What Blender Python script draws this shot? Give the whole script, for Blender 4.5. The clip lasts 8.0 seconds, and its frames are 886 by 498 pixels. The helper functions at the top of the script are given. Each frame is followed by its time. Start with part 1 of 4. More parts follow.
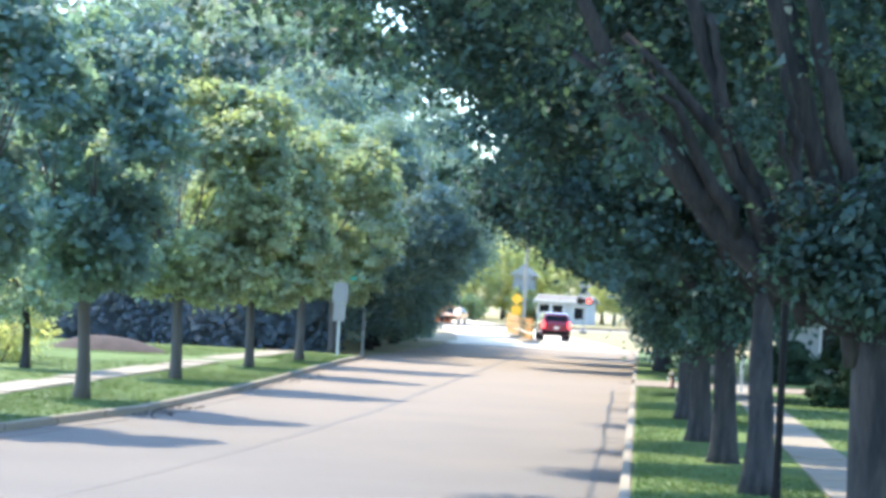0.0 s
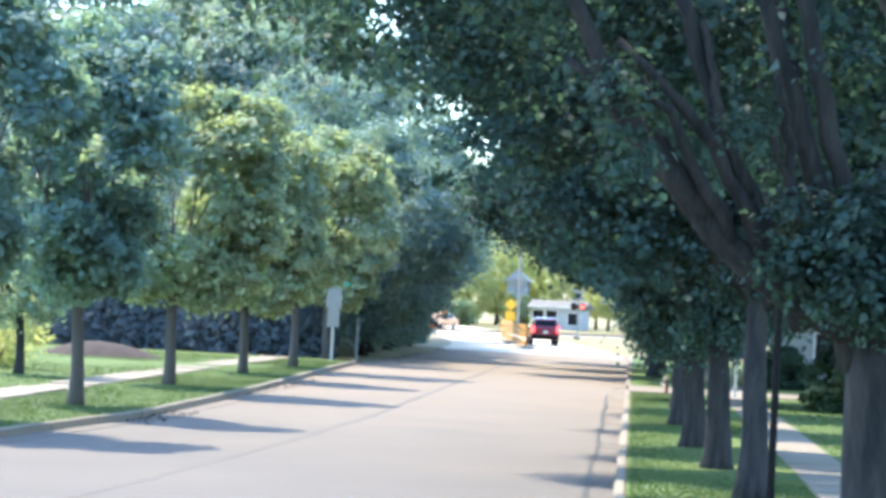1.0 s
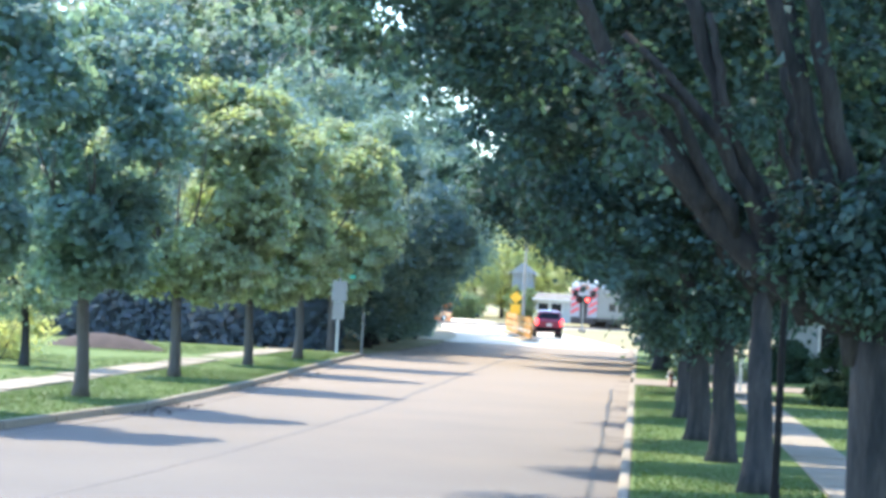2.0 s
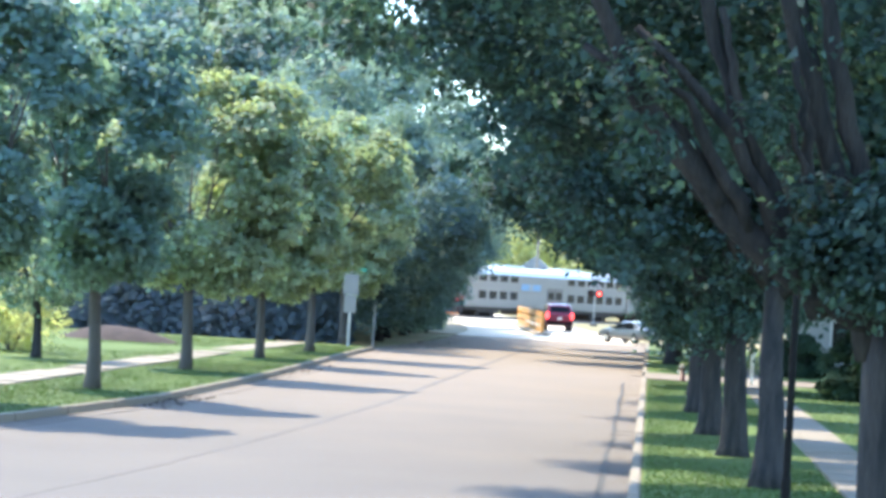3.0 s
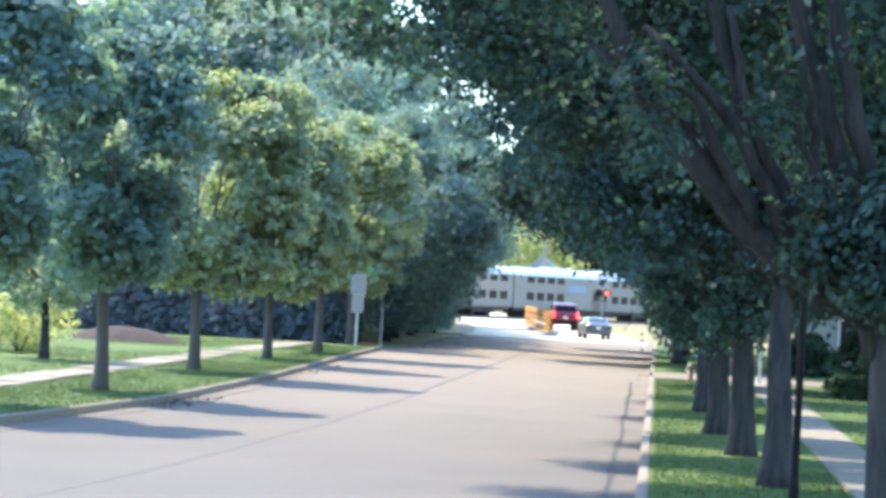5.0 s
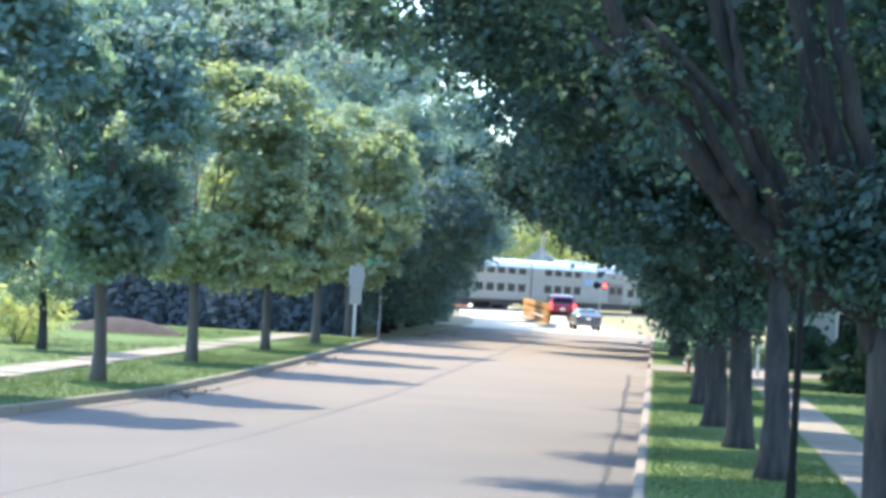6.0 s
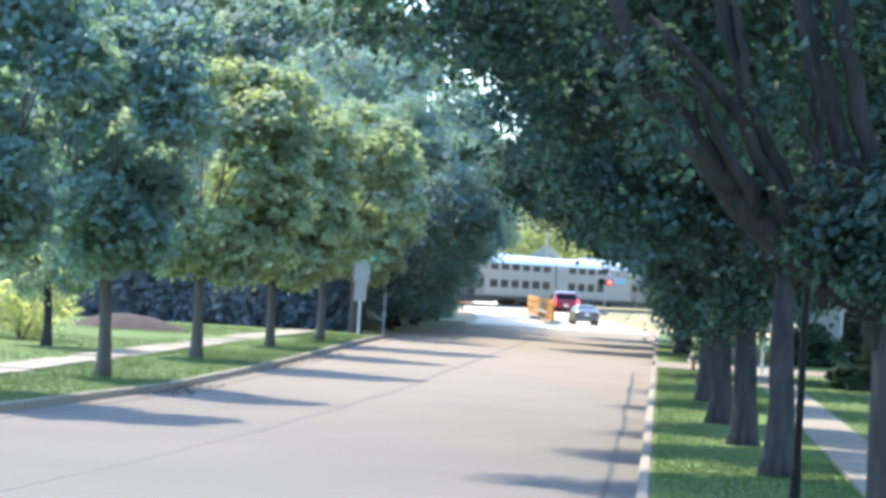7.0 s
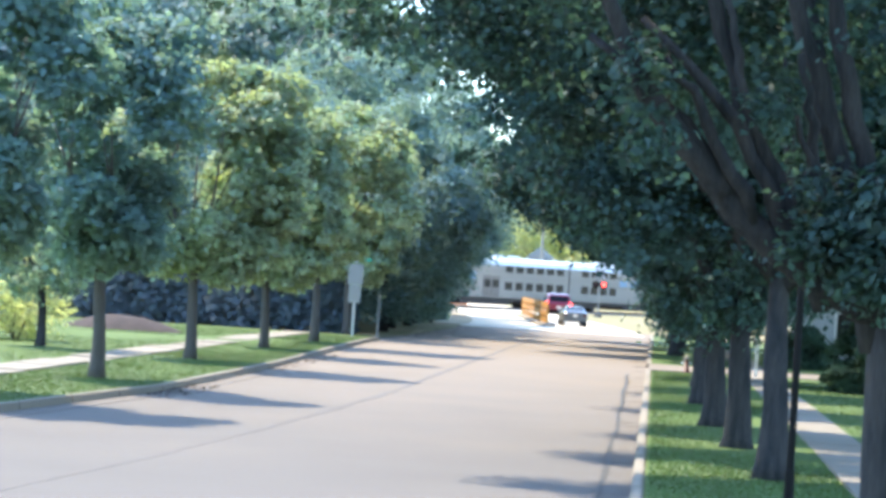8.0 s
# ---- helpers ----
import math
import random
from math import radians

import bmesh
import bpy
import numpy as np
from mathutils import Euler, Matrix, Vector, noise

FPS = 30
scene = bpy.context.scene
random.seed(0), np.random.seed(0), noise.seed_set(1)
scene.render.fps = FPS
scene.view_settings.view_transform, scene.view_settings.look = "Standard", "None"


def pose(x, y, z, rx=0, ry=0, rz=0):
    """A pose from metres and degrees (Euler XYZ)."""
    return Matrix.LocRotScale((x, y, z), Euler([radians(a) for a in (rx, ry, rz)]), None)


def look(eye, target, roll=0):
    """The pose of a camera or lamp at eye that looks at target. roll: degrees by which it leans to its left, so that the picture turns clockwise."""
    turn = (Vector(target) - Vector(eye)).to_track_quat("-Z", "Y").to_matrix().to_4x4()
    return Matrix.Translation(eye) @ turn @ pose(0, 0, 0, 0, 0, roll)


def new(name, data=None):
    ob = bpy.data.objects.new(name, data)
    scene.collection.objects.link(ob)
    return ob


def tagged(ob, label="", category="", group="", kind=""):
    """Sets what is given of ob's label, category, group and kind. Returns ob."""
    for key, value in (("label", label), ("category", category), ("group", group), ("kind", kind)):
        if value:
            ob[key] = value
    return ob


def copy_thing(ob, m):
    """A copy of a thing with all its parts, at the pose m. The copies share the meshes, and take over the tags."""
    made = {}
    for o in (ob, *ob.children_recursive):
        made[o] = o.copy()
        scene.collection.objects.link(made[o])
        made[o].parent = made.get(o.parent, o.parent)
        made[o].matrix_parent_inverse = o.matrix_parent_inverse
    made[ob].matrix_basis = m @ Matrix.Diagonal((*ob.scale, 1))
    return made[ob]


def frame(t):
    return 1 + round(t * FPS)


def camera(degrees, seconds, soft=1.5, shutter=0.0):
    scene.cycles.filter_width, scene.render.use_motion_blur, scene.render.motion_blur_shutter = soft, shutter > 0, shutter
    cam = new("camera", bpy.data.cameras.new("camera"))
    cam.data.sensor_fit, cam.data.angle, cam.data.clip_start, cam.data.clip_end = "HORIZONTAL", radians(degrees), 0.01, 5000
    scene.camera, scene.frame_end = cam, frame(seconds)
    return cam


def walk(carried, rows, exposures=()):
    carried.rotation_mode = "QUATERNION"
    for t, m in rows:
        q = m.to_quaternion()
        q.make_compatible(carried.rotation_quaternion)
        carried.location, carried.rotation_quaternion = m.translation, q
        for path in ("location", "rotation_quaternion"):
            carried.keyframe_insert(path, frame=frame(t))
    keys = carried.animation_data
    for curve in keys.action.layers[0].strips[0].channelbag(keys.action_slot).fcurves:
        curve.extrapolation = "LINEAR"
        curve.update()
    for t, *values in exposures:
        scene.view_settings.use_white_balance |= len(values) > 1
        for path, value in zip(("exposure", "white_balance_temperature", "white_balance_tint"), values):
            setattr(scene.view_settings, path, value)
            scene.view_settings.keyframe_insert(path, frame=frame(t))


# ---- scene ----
cam = camera(20.0, 8.0, soft=3.7)
EYE = (0.0, 0.0, 2.85)
PATH = [
    (0, 90.968, -3.077, 4.519),
    (0.5, 90.996, -3.085, 4.448),
    (1, 91.105, -3.04, 4.38),
    (1.2, 91.02, -3.136, 4.38),
    (2.3, 90.931, -3.161, 4.517),
    (2.5, 90.932, -3.189, 4.525),
    (3, 90.769, -3.346, 4.765),
    (3.2, 91.227, -3.31, 5.007),
    (3.5, 91.493, -3.32, 5.014),
    (4, 91.29, -3.314, 4.965),
    (4.5, 90.981, -3.224, 4.958),
    (4.7, 90.872, -3.193, 4.942),
    (5.8, 90.612, -3.333, 4.903),
    (6, 90.575, -3.322, 4.892),
    (6.5, 90.462, -3.39, 4.994),
    (7, 90.491, -3.424, 5.001),
    (7.5, 90.6, -3.386, 4.942),
    (8, 90.543, -3.586, 4.871),
]
walk(cam, [(t, pose(*EYE, rx, ry, rz)) for t, rx, ry, rz in PATH], [(0, 2.60, 6000, 4), (3, 2.56, 6000, 4), (4.5, 2.47, 6000, 4), (8, 2.49, 6000, 4)])

# ---- world, sun, exposure ----
SUN_AZ, SUN_EL = radians(-50), radians(58)          # ahead and to one side of the street
SUN_DIR = Vector((math.sin(SUN_AZ) * math.cos(SUN_EL), math.cos(SUN_AZ) * math.cos(SUN_EL), math.sin(SUN_EL)))
world = bpy.data.worlds.new("world")
scene.world = world
world.use_nodes = True
wn = world.node_tree.nodes
sky = wn.new("ShaderNodeTexSky")
sky.sky_type, sky.sun_disc = "NISHITA", False
sky.sun_elevation, sky.sun_rotation = SUN_EL, SUN_AZ
sky.air_density, sky.dust_density, sky.ozone_density = 1.0, 0.6, 3.0
wn["Background"].inputs["Strength"].default_value = 0.15
world.node_tree.links.new(sky.outputs["Color"], wn["Background"].inputs["Color"])
sun = new("sun", bpy.data.lights.new("sun", "SUN"))
sun.data.energy, sun.data.angle, sun.data.color = 2.1, radians(1.0), (1.0, 0.83, 0.62)
sun.matrix_world = look(SUN_DIR * 200, (0, 0, 0))


# ---- materials ----
def material(name, colour, rough=0.7, metal=0.0, var=0.25, scale=3.0, fine=40.0, bump=0.15, island=0.0, obj=0.0,
             second=None, coat=0.0, trans=0.0, emit=0.0, stretch=(1, 1, 1), spec=0.5):
    """Two scales of variation on a base colour, with relief; island/obj vary piece by piece."""
    m = bpy.data.materials.new(name)
    m.use_nodes = True
    nt = m.node_tree
    n, l = nt.nodes, nt.links
    b = n["Principled BSDF"]
    b.inputs["Roughness"].default_value, b.inputs["Metallic"].default_value = rough, metal
    b.inputs["Coat Weight"].default_value = coat
    b.inputs["Specular IOR Level"].default_value = spec
    tc = n.new("ShaderNodeTexCoord")
    mp = n.new("ShaderNodeMapping")
    mp.inputs["Scale"].default_value = stretch
    l.new(tc.outputs["Object"], mp.inputs["Vector"])
    big, small = n.new("ShaderNodeTexNoise"), n.new("ShaderNodeTexNoise")
    for node, s in ((big, scale), (small, fine)):
        node.inputs["Scale"].default_value, node.inputs["Detail"].default_value = s, 4
        l.new(mp.outputs["Vector"], node.inputs["Vector"])
    second = second or tuple(c * 0.6 for c in colour)
    mix = n.new("ShaderNodeMix")
    mix.data_type = "RGBA"
    mix.inputs["A"].default_value, mix.inputs["B"].default_value = (*colour, 1), (*second, 1)
    ramp = n.new("ShaderNodeMapRange")
    ramp.inputs["From Min"].default_value, ramp.inputs["From Max"].default_value = 0.38, 0.66
    ramp.inputs["To Max"].default_value = min(1.0, var * 2.5)
    l.new(big.outputs["Fac"], ramp.inputs["Value"])
    l.new(ramp.outputs["Result"], mix.inputs["Factor"])
    hsv = n.new("ShaderNodeHueSaturation")
    l.new(mix.outputs["Result"], hsv.inputs["Color"])
    val = n.new("ShaderNodeMapRange")
    val.inputs["To Min"].default_value, val.inputs["To Max"].default_value = 1 - var, 1 + var
    l.new(small.outputs["Fac"], val.inputs["Value"])
    last = val.outputs["Result"]
    if island or obj:
        src = n.new("ShaderNodeNewGeometry").outputs["Random Per Island"] if island else n.new("ShaderNodeObjectInfo").outputs["Random"]
        amount = island or obj
        r = n.new("ShaderNodeMapRange")
        r.inputs["To Min"].default_value, r.inputs["To Max"].default_value = 1 - amount, 1 + amount
        l.new(src, r.inputs["Value"])
        mul = n.new("ShaderNodeMath")
        mul.operation = "MULTIPLY"
        l.new(last, mul.inputs[0])
        l.new(r.outputs["Result"], mul.inputs[1])
        last = mul.outputs["Value"]
        if island:
            h = n.new("ShaderNodeMapRange")
            h.inputs["To Min"].default_value, h.inputs["To Max"].default_value = 0.475, 0.515
            l.new(src, h.inputs["Value"])
            l.new(h.outputs["Result"], hsv.inputs["Hue"])
    l.new(last, hsv.inputs["Value"])
    l.new(hsv.outputs["Color"], b.inputs["Base Color"])
    if bump:
        bp = n.new("ShaderNodeBump")
        bp.inputs["Strength"].default_value, bp.inputs["Distance"].default_value = bump, 0.02
        l.new(small.outputs["Fac"], bp.inputs["Height"])
        l.new(bp.outputs["Normal"], b.inputs["Normal"])
    if emit:
        b.inputs["Emission Color"].default_value = (*colour, 1)
        b.inputs["Emission Strength"].default_value = emit
    if trans:
        t = n.new("ShaderNodeBsdfTranslucent")
        warm = n.new("ShaderNodeMix")
        warm.data_type, warm.blend_type = "RGBA", "MULTIPLY"
        warm.inputs["Factor"].default_value = 1.0
        warm.inputs["B"].default_value = (1.65, 1.55, 0.8, 1)
        l.new(hsv.outputs["Color"], warm.inputs["A"])
        l.new(warm.outputs["Result"], t.inputs["Color"])
        ms = n.new("ShaderNodeMixShader")
        ms.inputs["Fac"].default_value = trans
        l.new(b.outputs["BSDF"], ms.inputs[1])
        l.new(t.outputs["BSDF"], ms.inputs[2])
        l.new(ms.outputs["Shader"], n["Material Output"].inputs["Surface"])
    return m


M = {
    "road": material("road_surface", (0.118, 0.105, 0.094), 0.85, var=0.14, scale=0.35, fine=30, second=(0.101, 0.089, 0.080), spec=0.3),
    # Far stretch of road: base colour raised to hold the glare.
    "road_pale": material("pale_glare_road", (0.66, 0.57, 0.44), 0.85, var=0.08, scale=0.3, fine=25, second=(0.58, 0.49, 0.37), spec=0.3),
    "tar": material("tar_seam", (0.055, 0.052, 0.050), 0.6, var=0.3, scale=2, fine=30),
    "concrete": material("concrete", (0.225, 0.19, 0.145), 0.85, var=0.16, scale=0.8, fine=25, obj=0.06, second=(0.22, 0.20, 0.17)),
    "grass": material("grass", (0.082, 0.128, 0.034), 0.8, var=0.3, scale=0.7, fine=22, bump=0.5, second=(0.112, 0.150, 0.046), spec=0.2),
    "field": material("rough_grass", (0.25, 0.205, 0.11), 0.85, var=0.3, scale=0.15, fine=6, bump=0.4, second=(0.15, 0.155, 0.06), spec=0.2),
    "blade": material("grass_blade", (0.074, 0.126, 0.034), 0.6, var=0.2, scale=0.5, fine=8, bump=0, island=0.12, trans=0.22),
    "leaf": material("maple_leaf", (0.046, 0.088, 0.090), 0.65, var=0.2, scale=0.6, fine=6, bump=0, island=0.6, trans=0.42, spec=0.35),
    "leaf_light": material("lime_leaf", (0.185, 0.27, 0.25), 0.42, var=0.2, scale=0.5, fine=6, bump=0, island=0.45, trans=0.52),
    # Street-row leaves twice: blued for haze and shade, yellowed for sunlight.
    "leaf_hazed": material("hazed_leaf", (0.185, 0.282, 0.28), 0.65, var=0.15, scale=0.5, fine=6, bump=0, island=0.22, trans=0.45, spec=0.2),
    "leaf_lit": material("lit_leaf", (0.305, 0.375, 0.27), 0.6, var=0.2, scale=0.5, fine=6, bump=0, island=0.35, trans=0.47, spec=0.25),
    # Blue in this base colour stands in for haze over the tall trees.
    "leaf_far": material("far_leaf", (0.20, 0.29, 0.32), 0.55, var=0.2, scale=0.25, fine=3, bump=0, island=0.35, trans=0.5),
    # Own colour of the near shrubs; beyond the railway it holds haze.
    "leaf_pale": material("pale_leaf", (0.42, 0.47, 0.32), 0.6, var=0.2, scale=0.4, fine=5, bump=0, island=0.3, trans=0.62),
    # Lifted and blued to hold the haze before the thicket.
    "leaf_mid": material("thicket_leaf", (0.175, 0.26, 0.275), 0.7, var=0.2, scale=0.5, fine=5, bump=0, island=0.3, trans=0.33, spec=0.15),
    # Navy base colour holds the shade under the trees behind the lawn.
    "leaf_dark": material("shade_band_leaf", (0.07, 0.09, 0.108), 0.9, var=0.1, scale=0.6, fine=5, bump=0, island=0.08, trans=0.05, spec=0.1),
    # Bark darkened in colour for the crown shade on the near trunks.
    "bark": material("bark", (0.028, 0.029, 0.032), 0.95, var=0.5, scale=2.5, fine=14, bump=1.0, stretch=(3, 3, 0.5), second=(0.055, 0.052, 0.052), spec=0.1),
    # Lighter copy of the bark, for trunks that stand in the light.
    "bark_lit": material("lit_bark", (0.095, 0.088, 0.082), 0.9, var=0.3, scale=2.5, fine=14, bump=0.8, stretch=(3, 3, 0.5), second=(0.08, 0.072, 0.065), spec=0.2),
    "seam": material("faint_seam", (0.100, 0.085, 0.075), 0.8, var=0.2, scale=2, fine=30, bump=0.0),
    "leaf_shrub": material("shrub_leaf", (0.045, 0.080, 0.052), 0.85, var=0.15, scale=0.6, fine=5, bump=0, island=0.15, trans=0.1, spec=0.1),
    "mulch": material("mulch", (0.05, 0.034, 0.03), 0.95, var=0.35, scale=3, fine=30, bump=0.8),
    "steel": material("galvanised_steel", (0.52, 0.52, 0.51), 0.5, 0.35, var=0.1, scale=4, fine=30, bump=0.05),
    "sign_back": material("sign_back", (0.26, 0.26, 0.25), 0.5, 0.0, var=0.08, scale=3, fine=20, bump=0.03),
    "sign_green": material("sign_green", (0.05, 0.30, 0.20), 0.45, var=0.1, scale=4, fine=20, bump=0.0),
    "black": material("black_paint", (0.007, 0.007, 0.008), 0.75, spec=0.15, var=0.2, scale=6, fine=30, bump=0.05),
    "rubber": material("rubber", (0.02, 0.02, 0.02), 0.85, var=0.2, scale=8, fine=40, bump=0.2),
    "white": material("white_paint", (0.76, 0.76, 0.74), 0.55, var=0.08, scale=2, fine=20, bump=0.05),
    "yellow": material("yellow_paint", (0.46, 0.22, 0.03), 0.6, var=0.22, scale=1.5, fine=12, bump=0.1, obj=0.12),
    "yellow_sign": material("yellow_sign", (0.80, 0.42, 0.02), 0.45, var=0.1, scale=3, fine=15, bump=0.0),
    "orange": material("orange_plastic", (0.72, 0.22, 0.05), 0.5, var=0.15, scale=2, fine=15, bump=0.05, obj=0.15),
    "train": material("stainless_side", (0.225, 0.206, 0.19), 0.55, 0.15, var=0.10, scale=0.6, fine=10, bump=0.05, stretch=(0.3, 1, 2)),
    "train_roof": material("train_roof", (0.68, 0.70, 0.70), 0.45, 0.2, var=0.10, scale=0.5, fine=8, bump=0.05),
    "train_dark": material("underframe", (0.045, 0.035, 0.032), 0.8, var=0.3, scale=2, fine=12, bump=0.3),
    "train_door": material("train_door", (0.13, 0.112, 0.105), 0.5, 0.3, var=0.1, scale=1, fine=10, bump=0.05),
    "stripe": material("red_stripe", (0.62, 0.07, 0.08), 0.5, var=0.1, scale=2, fine=12, bump=0.0),
    "blue": material("blue_decal", (0.16, 0.27, 0.42), 0.5, var=0.1, scale=2, fine=12, bump=0.0),
    "glass_sky": material("window_glass", (0.03, 0.04, 0.05), 0.08, var=0.1, scale=2, fine=8, bump=0.0, spec=0.9),
    "sand": material("sand", (0.42, 0.34, 0.235), 0.95, var=0.2, scale=0.6, fine=14, bump=0.4, second=(0.34, 0.28, 0.17), spec=0.2),
    # White dimmed to grey, to hold the shade on the cab front.
    "dim_white": material("dimmed_white_paint", (0.34, 0.32, 0.33), 0.6, var=0.1, scale=2, fine=12, bump=0.03),
    "glass_dark": material("dark_glass", (0.010, 0.012, 0.016), 0.15, var=0.1, scale=2, fine=8, bump=0.0, spec=0.12),
    "red_car": material("red_car_paint", (0.20, 0.010, 0.034), 0.3, 0.2, var=0.06, scale=2, fine=10, bump=0.0, coat=0.8),
    "silver_car": material("silver_car_paint", (0.10, 0.12, 0.145), 0.35, 0.3, var=0.06, scale=2, fine=10, bump=0.0, coat=0.7),
    "tan_car": material("orange_car_paint", (0.66, 0.36, 0.20), 0.35, 0.1, var=0.06, scale=2, fine=10, bump=0.0, coat=0.6),
    "white_car": material("white_car_paint", (0.75, 0.76, 0.77), 0.35, 0.0, var=0.05, scale=2, fine=10, bump=0.0, coat=0.6),
    "chrome": material("bright_trim", (0.6, 0.6, 0.6), 0.25, 0.9, var=0.05, scale=3, fine=10, bump=0.0),
    "lamp_red": material("red_lamp", (1.0, 0.06, 0.05), 0.3, var=0.0, bump=0.0, emit=2.2),
    "tail_red": material("tail_lamp", (1.0, 0.05, 0.05), 0.3, var=0.0, bump=0.0, emit=1.3),
    "lamp_white": material("head_lamp", (1.0, 0.95, 0.85), 0.3, var=0.0, bump=0.0, emit=5.0),
    "siding": material("white_siding", (0.42, 0.43, 0.44), 0.65, var=0.08, scale=1, fine=10, bump=0.1),
    "grey_siding": material("grey_siding", (0.30, 0.31, 0.32), 0.7, var=0.1, scale=1, fine=10, bump=0.1),
    "wall_tan": material("tan_wall", (0.42, 0.36, 0.29), 0.8, var=0.12, scale=1, fine=12, bump=0.1),
    "shingle": material("roof_shingle", (0.16, 0.15, 0.145), 0.85, var=0.25, scale=1.5, fine=12, bump=0.4),
    "ballast": material("ballast", (0.30, 0.27, 0.245), 0.95, var=0.35, scale=2, fine=12, bump=0.9),
    "rust": material("rail_steel", (0.16, 0.10, 0.07), 0.6, 0.5, var=0.25, scale=3, fine=20, bump=0.2),
    "timber": material("timber", (0.15, 0.12, 0.10), 0.9, var=0.3, scale=3, fine=18, bump=0.4, obj=0.2),
    "pole_wood": material("weathered_pole", (0.30, 0.27, 0.24), 0.9, var=0.25, scale=2, fine=15, bump=0.4, stretch=(3, 3, 0.4)),
    "hydrant": material("hydrant_red", (0.07, 0.012, 0.012), 0.5, var=0.15, scale=5, fine=25, bump=0.1),
}


def glare_tint(mat, colour, y0, y1):
    """Tints a road towards colour for the glare on it, fading out raggedly between y1 and y0."""
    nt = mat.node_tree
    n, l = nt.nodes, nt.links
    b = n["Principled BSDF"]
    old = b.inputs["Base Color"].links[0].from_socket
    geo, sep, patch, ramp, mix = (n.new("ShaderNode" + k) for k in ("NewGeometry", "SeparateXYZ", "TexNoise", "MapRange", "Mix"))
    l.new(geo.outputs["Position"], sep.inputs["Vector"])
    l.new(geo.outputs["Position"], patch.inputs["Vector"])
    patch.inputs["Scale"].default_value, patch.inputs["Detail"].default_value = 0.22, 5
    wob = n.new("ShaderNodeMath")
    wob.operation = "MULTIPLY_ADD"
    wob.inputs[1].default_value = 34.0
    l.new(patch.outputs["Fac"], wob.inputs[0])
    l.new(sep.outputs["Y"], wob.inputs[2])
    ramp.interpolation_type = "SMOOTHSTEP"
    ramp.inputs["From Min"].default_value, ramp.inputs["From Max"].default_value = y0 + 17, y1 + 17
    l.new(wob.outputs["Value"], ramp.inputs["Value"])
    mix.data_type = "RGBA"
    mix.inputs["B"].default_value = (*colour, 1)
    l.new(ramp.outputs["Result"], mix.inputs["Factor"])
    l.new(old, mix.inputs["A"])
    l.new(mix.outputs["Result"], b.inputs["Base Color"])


# Glare up the street, painted as a warm tan tint.
glare_tint(M["road"], (0.195, 0.156, 0.119), 26, 90)


# ---- builders ----
def thing(name, x, y, z=0.0, rz=0.0, label="", category="", group=""):
    ob = new(name)
    ob.empty_display_size = 0.2
    ob.matrix_world = pose(x, y, z, 0, 0, rz)
    return tagged(ob, label, category, group)


def part(name, bm, mat, parent=None, label="", smooth=False):
    me = bpy.data.meshes.new(name)
    bm.to_mesh(me)
    bm.free()
    me.materials.append(M[mat])
    if smooth:
        me.shade_smooth()
    ob = new(name, me)
    ob.parent = parent
    return tagged(ob, label)


def raw(name, verts, faces, mat, parent=None, label="", smooth=False):
    me = bpy.data.meshes.new(name)
    me.from_pydata([tuple(v) for v in verts], [], faces)
    me.materials.append(M[mat])
    if smooth:
        me.shade_smooth()
    ob = new(name, me)
    ob.parent = parent
    return tagged(ob, label)


def box(x0, x1, y0, y1, z0, z1, bevel=0.0, bm=None):
    b = bm or bmesh.new()
    made = bmesh.ops.create_cube(b, size=1.0)["verts"]
    bmesh.ops.scale(b, vec=(x1 - x0, y1 - y0, z1 - z0), verts=made)
    bmesh.ops.translate(b, vec=((x0 + x1) / 2, (y0 + y1) / 2, (z0 + z1) / 2), verts=made)
    if bevel:
        edges = list({e for v in made for e in v.link_edges})
        bmesh.ops.bevel(b, geom=edges, offset=bevel, segments=2, affect="EDGES", clamp_overlap=True)
    return b


def tube(points, radii, sides=10, bm=None, caps=True):
    """A tapered tube along points."""
    b = bm or bmesh.new()
    rings = []
    pts = [Vector(p) for p in points]
    for i, p in enumerate(pts):
        d = (pts[min(i + 1, len(pts) - 1)] - pts[max(i - 1, 0)]).normalized()
        side = d.cross(Vector((0.3, 0.9, 0.1))).normalized() if abs(d.z) > 0.2 else d.cross(Vector((0, 0, 1))).normalized()
        up = side.cross(d)
        rings.append([b.verts.new(p + radii[i] * (math.cos(a) * side + math.sin(a) * up))
                      for a in (2 * math.pi * k / sides for k in range(sides))])
    for r0, r1 in zip(rings, rings[1:]):
        for k in range(sides):
            b.faces.new((r0[k], r0[(k + 1) % sides], r1[(k + 1) % sides], r1[k]))
    if caps:
        b.faces.new(rings[0][::-1])
        b.faces.new(rings[-1])
    bmesh.ops.recalc_face_normals(b, faces=b.faces[:])
    return b


